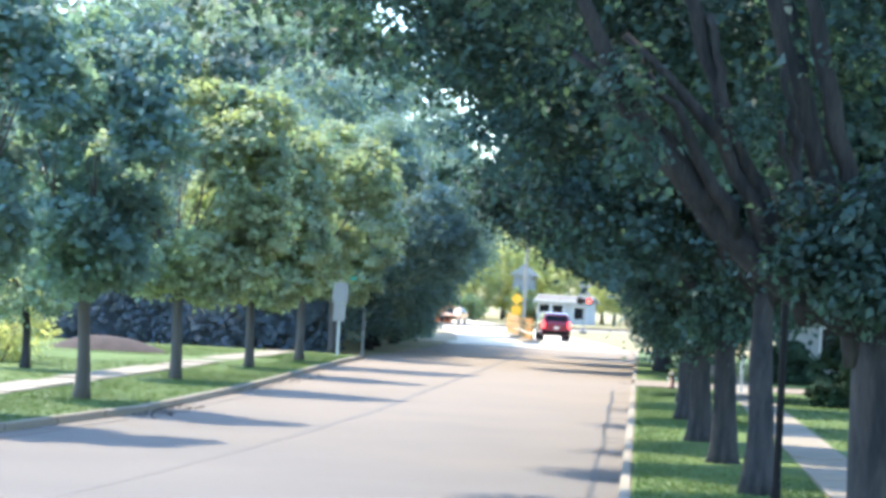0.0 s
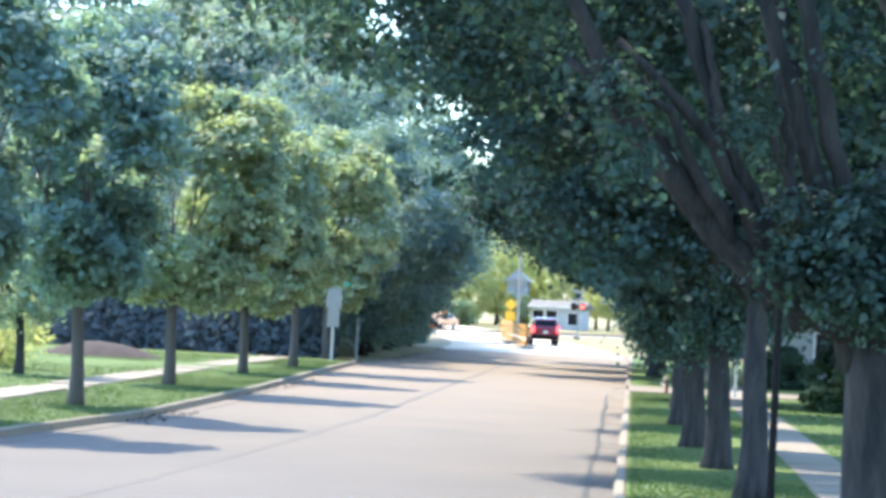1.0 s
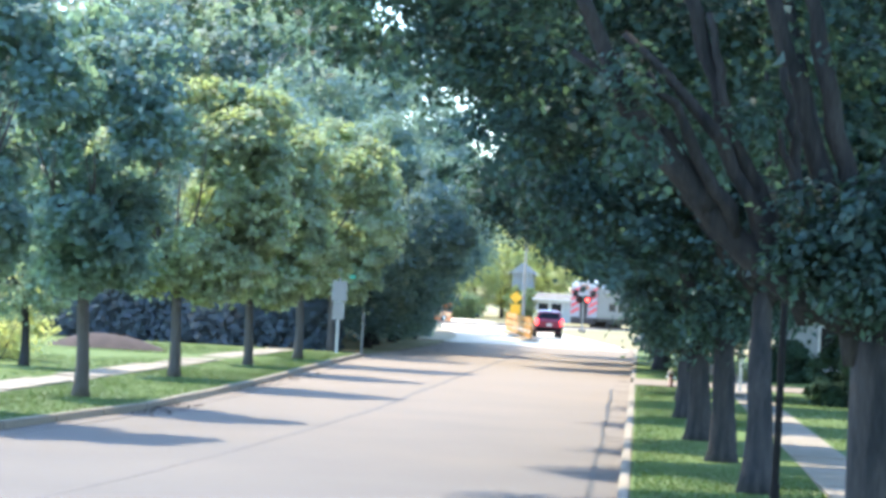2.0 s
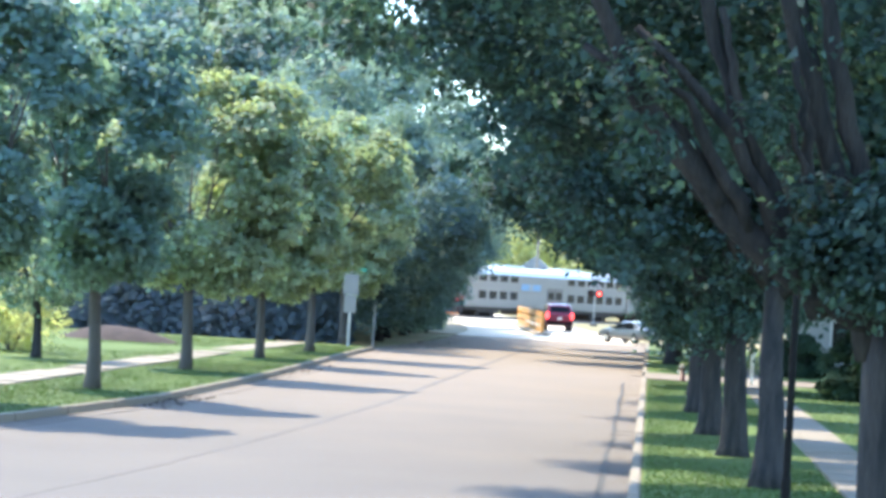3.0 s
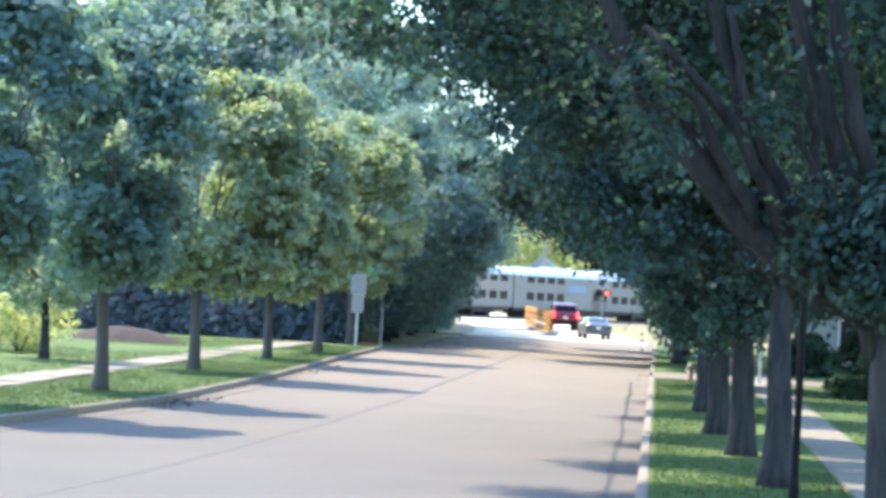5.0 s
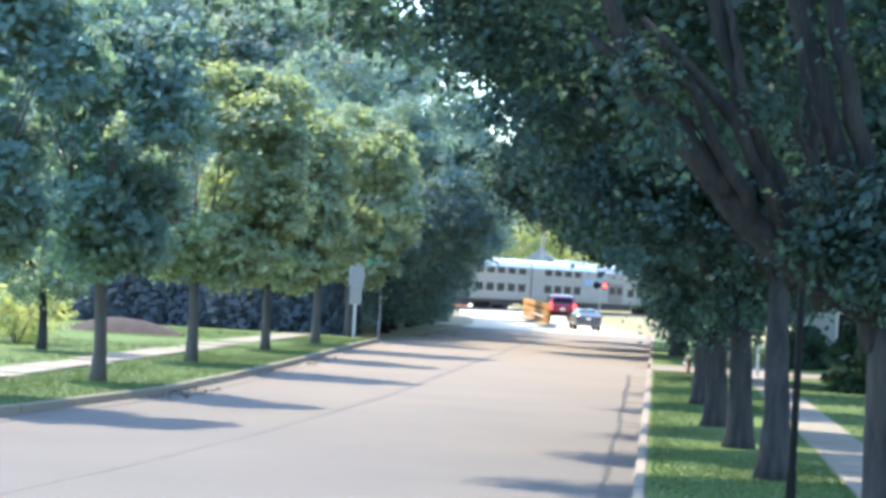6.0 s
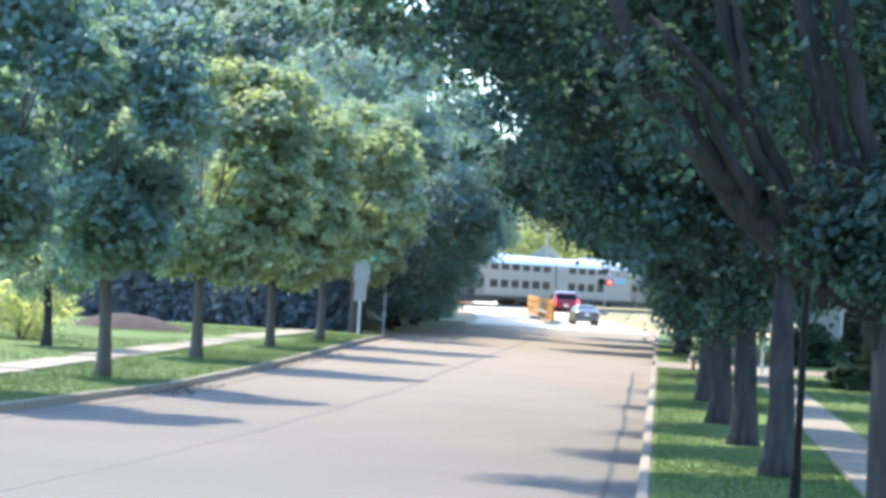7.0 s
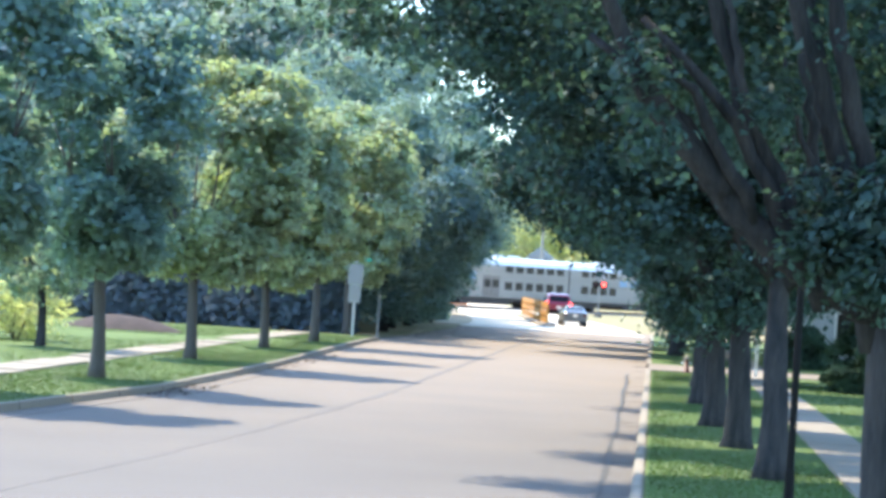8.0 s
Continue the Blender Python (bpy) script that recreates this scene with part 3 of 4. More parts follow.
for x, y, a, s in ((-14.6, 108.0, 80, 0.92), (-13.0, 124, 60, 1.0), (-12.9, 132, 150, 0.97), (-17.5, 112, 210, 1.05), (-19.5, 121, 300, 1.1), (-13.2, 139, 20, 0.9), (-24.5, 115, 100, 1.1),
                   (-30.5, 117, 190, 1.0), (-20, 134, 250, 1.1), (10, 127, 130, 1.0), (16, 128, 220, 1.0), (23, 127, 300, 1.0), (8.5, 152, 80, 0.9), (14, 156, 170, 1.0), (21, 152, 10, 1.1)):
    turned(bush_tree, x, y, -0.02, a, s)
TALL = "tall leafy tree behind the gardens"
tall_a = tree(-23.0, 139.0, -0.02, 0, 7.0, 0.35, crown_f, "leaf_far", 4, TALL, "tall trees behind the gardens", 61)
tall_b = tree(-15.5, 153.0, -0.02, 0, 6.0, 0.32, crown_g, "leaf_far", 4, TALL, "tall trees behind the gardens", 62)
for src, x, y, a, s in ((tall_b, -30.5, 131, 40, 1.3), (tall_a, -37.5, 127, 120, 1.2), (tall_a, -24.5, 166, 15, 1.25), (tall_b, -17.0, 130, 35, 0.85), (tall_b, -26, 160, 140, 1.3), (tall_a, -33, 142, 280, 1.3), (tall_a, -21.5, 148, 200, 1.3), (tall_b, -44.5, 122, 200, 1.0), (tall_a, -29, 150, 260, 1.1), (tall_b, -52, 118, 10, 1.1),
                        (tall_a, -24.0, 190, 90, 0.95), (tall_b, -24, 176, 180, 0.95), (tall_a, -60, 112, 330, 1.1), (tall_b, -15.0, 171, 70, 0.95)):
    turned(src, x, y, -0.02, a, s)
# Haze beyond the railway is put into the pale leaf colour.
FARW = "tree beyond the railway, leaves paled for haze"
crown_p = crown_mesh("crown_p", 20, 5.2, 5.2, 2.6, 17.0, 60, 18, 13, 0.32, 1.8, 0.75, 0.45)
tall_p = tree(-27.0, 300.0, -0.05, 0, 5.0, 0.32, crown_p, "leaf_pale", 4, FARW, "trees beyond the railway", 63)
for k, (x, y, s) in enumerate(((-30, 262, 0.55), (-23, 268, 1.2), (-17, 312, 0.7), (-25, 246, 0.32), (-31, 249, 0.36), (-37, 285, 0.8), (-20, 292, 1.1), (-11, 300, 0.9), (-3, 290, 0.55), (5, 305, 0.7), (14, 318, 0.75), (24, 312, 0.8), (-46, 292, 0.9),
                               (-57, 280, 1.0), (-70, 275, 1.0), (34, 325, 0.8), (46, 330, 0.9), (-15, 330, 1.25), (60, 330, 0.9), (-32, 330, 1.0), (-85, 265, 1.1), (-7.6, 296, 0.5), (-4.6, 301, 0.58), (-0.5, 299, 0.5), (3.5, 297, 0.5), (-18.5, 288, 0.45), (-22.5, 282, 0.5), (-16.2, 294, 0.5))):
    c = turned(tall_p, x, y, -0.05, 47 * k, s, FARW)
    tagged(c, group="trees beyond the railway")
YARD = "tall tree behind the houses"
for k, (x, y, s) in enumerate(((24, 100, 0.9), (30, 128, 1.0), (22, 152, 0.8), (36, 160, 0.9), (16, 172, 0.6), (40, 90, 1.0), (28, 70, 0.9), (-48, 92, 0.9), (-40, 108, 0.8))):
    c = turned((tall_a, tall_b)[k % 2], x, y, -0.02, 63 * k, s, YARD)
    tagged(c, group="trees behind the houses")


def shrub(x, y, z, rx, h, mat, label, seed, n=170, per=24, leaf=0.11):
    t = thing("shrub", x, y, z, 0, label, "shrub")
    rng = random.Random(seed)
    bm = bmesh.new()
    for k in range(5):
        a = 1.26 * k + rng.random()
        tube([(0.06 * math.cos(a), 0.06 * math.sin(a), -0.05), (rx * 0.3 * math.cos(a), rx * 0.3 * math.sin(a), h * 0.4), (rx * 0.55 * math.cos(a), rx * 0.55 * math.sin(a), h * 0.75)],
             [0.03, 0.02, 0.008], 6, bm)
    part("stem", bm, "bark", t)
    me = crown_mesh("foliage", seed, rx * 0.9, rx * 0.9, 0.0, h, 20, n // 14, per, leaf, rx * 0.4, 0.22, 0.42, inner=0.3)
    me.materials.append(M[mat])
    ob = new("foliage", me)
    ob.parent = t
    return t


shrub(-18.6, 72.2, 0.13, 1.85, 2.4, "leaf_pale", "bright yellow-green shrub on the lawn", 71, 210, 22)
shrub(-20.9, 69.8, 0.13, 1.4, 1.6, "leaf_light", "rounded green shrub on the lawn", 72)
shrub(-13.3, 152.5, -0.04, 0.7, 0.7, "leaf_pale", "pale roadside shrub at the verge", 73)
for k, (x, y, r, h) in enumerate(((-12.7, 143.0, 1.3, 2.0), (-13.5, 149.0, 1.2, 1.7))):
    shrub(x, y, -0.04, r, h, "leaf_mid", "green shrub at the foot of the thicket", 78 + k, 300, 26, 0.16)
for k, (x, y, r, h) in enumerate(((6.3, 73, 1.3, 2.0), (7.9, 75.5, 1.3, 2.0), (5.6, 93, 1.0, 1.3))):
    shrub(x, y, 0.13, r, h, "leaf_shrub", "dark rounded shrub on the lawn", 75 + k, 480, 28, 0.14)


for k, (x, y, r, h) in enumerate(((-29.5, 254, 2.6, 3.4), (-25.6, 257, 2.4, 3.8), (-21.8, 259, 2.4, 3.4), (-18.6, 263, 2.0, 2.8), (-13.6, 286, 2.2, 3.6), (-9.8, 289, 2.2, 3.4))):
    shrub(x, y, -0.04, r, h, "leaf_pale", "shrub beyond the railway, leaves paled for haze", 84 + k, 260, 24, 0.28)


# A band of dark leaves, put in for the shade under the trees.
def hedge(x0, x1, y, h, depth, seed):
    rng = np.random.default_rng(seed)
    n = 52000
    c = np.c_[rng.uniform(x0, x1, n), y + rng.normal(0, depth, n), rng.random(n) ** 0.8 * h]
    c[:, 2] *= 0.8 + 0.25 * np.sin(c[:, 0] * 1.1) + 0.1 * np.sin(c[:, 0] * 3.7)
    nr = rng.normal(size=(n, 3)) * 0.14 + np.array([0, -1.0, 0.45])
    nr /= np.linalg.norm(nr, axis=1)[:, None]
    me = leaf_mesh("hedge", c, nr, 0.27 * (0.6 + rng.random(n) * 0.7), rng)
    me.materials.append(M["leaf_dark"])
    return tagged(new("hedge", me), "leafy band behind the lawn, coloured dark for tree shade", "hedge", kind="stuff")


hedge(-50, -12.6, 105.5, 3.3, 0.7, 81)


# ---- mulch bed with stones ----
bed = thing("mulch_bed", -19.0, 88.9, 0.13, 0, "low brown mulch mound on the lawn", "mulch bed")
vs, fs = [(0, 0, 0.5)], []
for r_i in range(1, 7):
    for k in range(28):
        a, r = 2 * math.pi * k / 28, r_i / 6
        vs.append((2.3 * r * math.cos(a), 1.5 * r * math.sin(a), 0.5 * (1 - r * r) ** 1.2 * (1 + 0.15 * noise.noise((3 * r * math.cos(a), 3 * r * math.sin(a), 1))) - 0.03 * (r_i == 6)))
for k in range(28):
    fs.append((0, 1 + k, 1 + (k + 1) % 28))
    for r_i in range(5):
        a, b = 1 + 28 * r_i, 29 + 28 * r_i
        fs.append((a + k, b + k, b + (k + 1) % 28, a + (k + 1) % 28))
raw("mound", vs, fs, "mulch", bed, smooth=True)


# ---- signs, posts, hydrant ----
def slab(corners, t, bm=None):
    """A thin plate from four corners, thickened along its normal."""
    b = bm or bmesh.new()
    c = [Vector(p) for p in corners]
    nrm = (c[1] - c[0]).cross(c[3] - c[0]).normalized() * t
    v = [b.verts.new(p) for p in c] + [b.verts.new(p + nrm) for p in c]
    for f in ((3, 2, 1, 0), (4, 5, 6, 7), (0, 1, 5, 4), (1, 2, 6, 5), (2, 3, 7, 6), (3, 0, 4, 7)):
        b.faces.new([v[i] for i in f])
    return b


sign = thing("road_sign", -11.82, 98.4, 0.13, 0, "two grey sign panels under a green street-name plate", "road sign")
part("post", box(-0.05, 0.05, -0.02, 0.02, -0.1, 3.35, 0.006), "steel", sign)
part("panel", box(-0.31, 0.31, -0.045, -0.025, 2.05, 2.85, 0.008), "sign_back", sign, "upper grey sign panel seen from behind")
part("panel", box(-0.24, 0.24, -0.045, -0.025, 1.32, 2.03, 0.008), "sign_back", sign, "lower grey sign panel seen from behind")
part("brace", box(-0.30, 0.30, -0.025, -0.02, 2.4, 2.44), "steel", sign)
part("street_plate", box(0.04, 0.60, -0.012, 0.012, 2.96, 3.11, 0.004), "sign_green", sign, "green street-name plate")
part("cross_plate", box(-0.012, 0.012, -0.3, 0.3, 3.13, 3.28, 0.004), "sign_green", sign, "second green street-name plate set crosswise")
post = thing("marker_post", -11.3, 102.7, -0.03, 0, "thin pale metal post at the road edge", "post")
part("post", box(-0.035, 0.035, -0.025, 0.025, -0.1, 1.8, 0.006), "sign_back", post)
part("cap", box(-0.05, 0.05, -0.03, 0.03, 1.8, 1.86, 0.01), "sign_back", post)
lamp = thing("black_post", 1.80, 31.7, 0.13, 0, "slim black metal post on the verge", "post")
part("shaft", tube([(0, 0, 0), (0, 0, 0.5), (0, 0, 0.55), (0, 0, 3.3)], [0.07, 0.065, 0.052, 0.045], 12), "black", lamp)
part("base_collar", tube([(0, 0, -0.02), (0, 0, 0.12), (0, 0, 0.16)], [0.11, 0.10, 0.06], 12), "black", lamp)
part("cap", tube([(0, 0, 3.3), (0, 0, 3.33), (0, 0, 3.40)], [0.055, 0.07, 0.02], 10), "black", lamp)
hyd = thing("fire_hydrant", 1.1, 81.0, 0.13, 0, "red fire hydrant with a pale cap on the verge", "fire hydrant")
part("barrel", tube([(0, 0, 0), (0, 0, 0.06), (0, 0, 0.07), (0, 0, 0.55)], [0.17, 0.17, 0.115, 0.11], 14), "hydrant", hyd, smooth=True)
part("bonnet", tube([(0, 0, 0.55), (0, 0, 0.58), (0, 0, 0.68), (0, 0, 0.76)], [0.14, 0.14, 0.10, 0.03], 14), "concrete", hyd, "pale bonnet", smooth=True)
part("outlet", tube([(-0.2, 0, 0.42), (0.2, 0, 0.42)], [0.05, 0.05], 10), "white", hyd)
hyd.scale = (0.8, 0.8, 0.75)
bin_ = thing("mailbox", 3.3, 80.5, 0.13, 90, "white mailbox on a post beside the walk", "mailbox")
part("post", box(-0.05, 0.05, -0.05, 0.05, -0.1, 1.0, 0.008), "white", bin_)
part("box", tube([(-0.25, 0, 1.12), (0.25, 0, 1.12)], [0.13, 0.13], 12), "white", bin_)


# ---- houses ----
def house(x, y, rz, w, d, h, roof_h, wall, label, windows, cover="shingle"):
    t = thing("house", x, y, 0.08, rz, label, "house")
    part("wall", box(-w / 2, w / 2, -d / 2, d / 2, -0.2, h), wall, t)
    bm = bmesh.new()
    o = 0.45
    a = [bm.verts.new(p) for p in ((-w / 2 - o, -d / 2 - o, h - 0.1), (w / 2 + o, -d / 2 - o, h - 0.1), (w / 2 + o, d / 2 + o, h - 0.1), (-w / 2 - o, d / 2 + o, h - 0.1),
                                   (-w / 2 - o, 0, h + roof_h), (w / 2 + o, 0, h + roof_h))]
    for f in ((0, 1, 5, 4), (2, 3, 4, 5), (0, 4, 3), (1, 2, 5), (3, 2, 1, 0)):
        bm.faces.new([a[i] for i in f])
    part("roof", bm, cover, t)
    for wx, wz, ww, wh in windows:
        win = part("window", box(wx - ww / 2, wx + ww / 2, -d / 2 - 0.03, -d / 2 + 0.05, wz - wh / 2, wz + wh / 2), "glass_dark", t)
        bm = bmesh.new()
        for q in ((wx - ww / 2 - 0.09, wx - ww / 2, wz - wh / 2 - 0.09, wz + wh / 2 + 0.09), (wx + ww / 2, wx + ww / 2 + 0.09, wz - wh / 2 - 0.09, wz + wh / 2 + 0.09),
                  (wx - ww / 2, wx + ww / 2, wz + wh / 2, wz + wh / 2 + 0.09), (wx - ww / 2, wx + ww / 2, wz - wh / 2 - 0.09, wz - wh / 2)):
            box(q[0], q[1], -d / 2 - 0.06, -d / 2 + 0.02, q[2], q[3], 0, bm)
        part("window_frame", bm, "white", win)
    for s in (-1, 1):
        part("gutter", box(-w / 2 - o, w / 2 + o, s * (d / 2 + o) - 0.06, s * (d / 2 + o) + 0.06, h - 0.16, h - 0.03), "white", t)
    return t


house(11.0, 99.0, 0, 11, 8, 3.0, 2.2, "siding", "pale house with a grey roof behind the lawn", [(-3.5, 1.5, 1.4, 1.3), (0.2, 1.5, 1.4, 1.3), (3.4, 1.3, 1.0, 2.0)])
house(-34, 124, 0, 14, 8, 3.2, 2.4, "wall_tan", "tan house behind dark trees", [(-4, 1.6, 1.5, 1.3), (0, 1.6, 1.5, 1.3), (4, 1.6, 1.5, 1.3)])
house(-8.3, 282, -8, 5.6, 6, 2.4, 0.7, "siding", "long white building beyond the railway", [(-2.0, 1.5, 1.2, 0.9), (-0.5, 1.5, 1.2, 0.9), (1.9, 1.1, 1.1, 1.3)])
house(-13.6, 292, 90, 9, 2.3, 5.2, 1.2, "grey_siding", "narrow grey gabled building beyond the railway", [], "grey_siding")

# ---- railway ----
T0, TD = Vector((-11.3, 224.0)), Vector((0.523, 0.852))
RZ = math.degrees(math.atan2(-TD.y, -TD.x))


def track(s, off=0.0):
    return T0 + TD * s + Vector((TD.y, -TD.x)) * off


vs, fs = [], []
for s in (-160, 320):
    for off, z in ((-3.2, -0.06), (-1.7, 0.02), (1.7, 0.02), (3.2, -0.06)):
        p = track(s, off)
        vs.append((p.x, p.y, z))
for k in range(3):
    fs.append((k, k + 1, k + 5, k + 4))
tagged(raw("track_bed", vs, fs, "ballast"), "grey stone ballast under the railway", "railway", kind="structure")
line = tagged(new("railway_track"), "rusty rails on timber sleepers across the road", "railway", kind="structure")
for off in (-0.72, 0.72):
    a, b = track(-160, off), track(320, off)
    bm = box(-240, 240, -0.035, 0.035, 0.02, 0.16, 0.01)
    o = part("rail", bm, "rust", line)
    c = (a + b) / 2
    o.matrix_world = pose(c.x, c.y, 0, 0, 0, RZ)
sl = None
for k in range(150):
    p = track(-45 + 0.62 * k)
    if sl is None:
        o = part("sleeper", box(-0.11, 0.11, -1.3, 1.3, -0.05, 0.05, 0.01), "timber", line)
        sl = o.data
    else:
        o = new("sleeper", sl)
        o.parent = line
    o.matrix_basis = pose(p.x, p.y, 0.0, 0, 0, RZ)
for off in (-1.6, 0, 1.6):
    q = track(-4.2, off)
    o = tagged(part("crossing_plank", box(-7.0, 7.0, -0.58 if off == 0 else -0.35, 0.58 if off == 0 else 0.35, 0.0, 0.15, 0.02), "timber", line))
    o.matrix_world = pose(q.x, q.y, 0, 0, 0, RZ)


def crossing_signal(x, y, rz, gate, label):
    t = thing("crossing_signal", x, y, -0.04, rz, label, "crossing signal", "signals at the railway crossing")
    part("mast", tube([(0, 0, 0), (0, 0, 4.0)], [0.065, 0.06], 12), "sign_back", t, "pale metal mast")
    part("base", box(-0.3, 0.3, -0.3, 0.3, -0.1, 0.25, 0.03), "concrete", t)
    part("cross_arm", box(-0.5, 0.5, -0.05, 0.0, 2.68, 2.76), "black", t)
    for s in (-1, 1):
        bg = part("lamp_shield", tube([(s * 0.34, -0.07, 2.72), (s * 0.34, -0.10, 2.72)], [0.30, 0.30], 20), "black", t)
        part("lens", tube([(s * 0.34, -0.10, 2.72), (s * 0.34, -0.125, 2.72)], [0.16, 0.14], 16), "lamp_red" if s > 0 else "hydrant", bg, "glowing red lens" if s > 0 else "unlit red lens")
        part("hood", tube([(s * 0.34, -0.10, 2.76), (s * 0.34, -0.34, 2.76)], [0.17, 0.16], 16, caps=False), "black", bg)
    for s in (-1, 1):
        bm = box(-0.62, 0.62, -0.06, -0.035, -0.11, 0.11)
        o = part("cross_blade", bm, "dim_white", t, "pale crossbuck blade")
        o.matrix_basis = pose(0, -0.02 * (1 + s), 3.65, 0, 45 * s, 0)
    if gate:
        part("gate_motor", box(-0.2, 0.2, 0.05, 0.4, 0.7, 1.3, 0.03), "sign_back", t)
        n = 10
        for k in range(n):
            x0 = -0.25 - 0.62 * k
            part("gate_band", box(x0 - 0.62, x0, 0.18, 0.23, 0.98, 1.10), "stripe" if k % 2 else "white", t)
    return t


crossing_signal(-4.7, 208.5, 5, False, "railway signal with glowing red lamps and crossbuck")
crossing_signal(-17.4, 202.0, 12, False, "railway signal on the far side of the crossing")


def fence_run(name, pts, h, mats, label, category, rails=3):
    t = thing(name, pts[0][0], pts[0][1], 0, 0, label, category)
    ox, oy = pts[0]
    for i, (x, y) in enumerate(pts):
        part("post", box(x - ox - 0.06, x - ox + 0.06, y - oy - 0.06, y - oy + 0.06, -0.1, h + 0.05, 0.01), mats, t)
    for (ax, ay), (bx, by) in zip(pts, pts[1:]):
        L = math.hypot(bx - ax, by - ay)
        for k in range(rails):
            z = 0.16 + (h - 0.2) * k / (rails - 1) if rails > 1 else h * 0.6
            o = part("board", box(0, L - 0.02, -0.035, 0.035, z - 0.18, z + 0.18, 0.01), mats, t)
            o.matrix_basis = pose(ax - ox, ay - oy, 0, 0, 0, math.degrees(math.atan2(by - ay, bx - ax)))
    return t


MED = [(-6.6 - 0.097 * (y - 155), y) for y in range(155, 191, 5)]
strip("median", [(-6.45, 153.0)] + MED + [(-10.6, 195)], [0.3] + [0.55] * 8 + [0.3], 0.14, "concrete", "narrow raised concrete median in the road", "median", thick=0.3)
barrier = fence_run("median_barrier", MED, 1.15, "yellow", "yellow board barrier along the road median", "barrier")
barrier.location.z = 0.14
ORANGE = [(-20.9, 229.5), (-18.9, 232.0), (-17.6, 234.5)]
fence_run("work_barrier", ORANGE, 1.5, "orange", "orange work barrier beyond the railway", "barrier", 4)
ysign = thing("warning_sign", -12.0, 243, -0.04, 0, "yellow diamond warning sign on a post", "road sign")
part("post", box(-0.04, 0.04, 0.0, 0.05, -0.1, 2.9), "steel", ysign)
o = part("plate", box(-0.45, 0.45, -0.02, 0.0, -0.45, 0.45, 0.01), "yellow_sign", ysign)
o.matrix_basis = pose(0, 0, 2.55, 0, 45, 0)
part("lower_plate", box(-0.5, 0.5, -0.02, 0.0, 1.0, 1.9, 0.01), "yellow_sign", ysign)
pole = thing("utility_pole", -11.8, 255, -0.04, 0, "weathered wooden utility pole with a cross-arm", "utility pole")
part("shaft", tube([(0, 0, -0.2), (0, 0, 9.5)], [0.17, 0.12], 12), "pole_wood", pole)
part("cross_arm", box(-1.2, 1.2, -0.06, 0.06, 8.6, 8.75, 0.01), "pole_wood", pole)
for k in (-1.0, -0.4, 0.4, 1.0):
    part("insulator", tube([(k, 0, 8.75), (k, 0, 8.95)], [0.06, 0.04], 8), "sign_back", pole)
cab = thing("signal_cabinet", 2.6, 213.5, -0.04, 10, "small white signal cabinet by the railway", "cabinet")
part("body", box(-0.9, 0.9, -0.6, 0.6, 0.1, 2.1, 0.03), "white", cab)
part("roof", box(-1.0, 1.0, -0.7, 0.7, 2.1, 2.2, 0.02), "train_roof", cab)
part("plinth", box(-0.95, 0.95, -0.65, 0.65, -0.1, 0.1), "concrete", cab)
part("door", box(-0.4, 0.4, -0.63, -0.6, 0.3, 1.95, 0.01), "sign_back", cab)


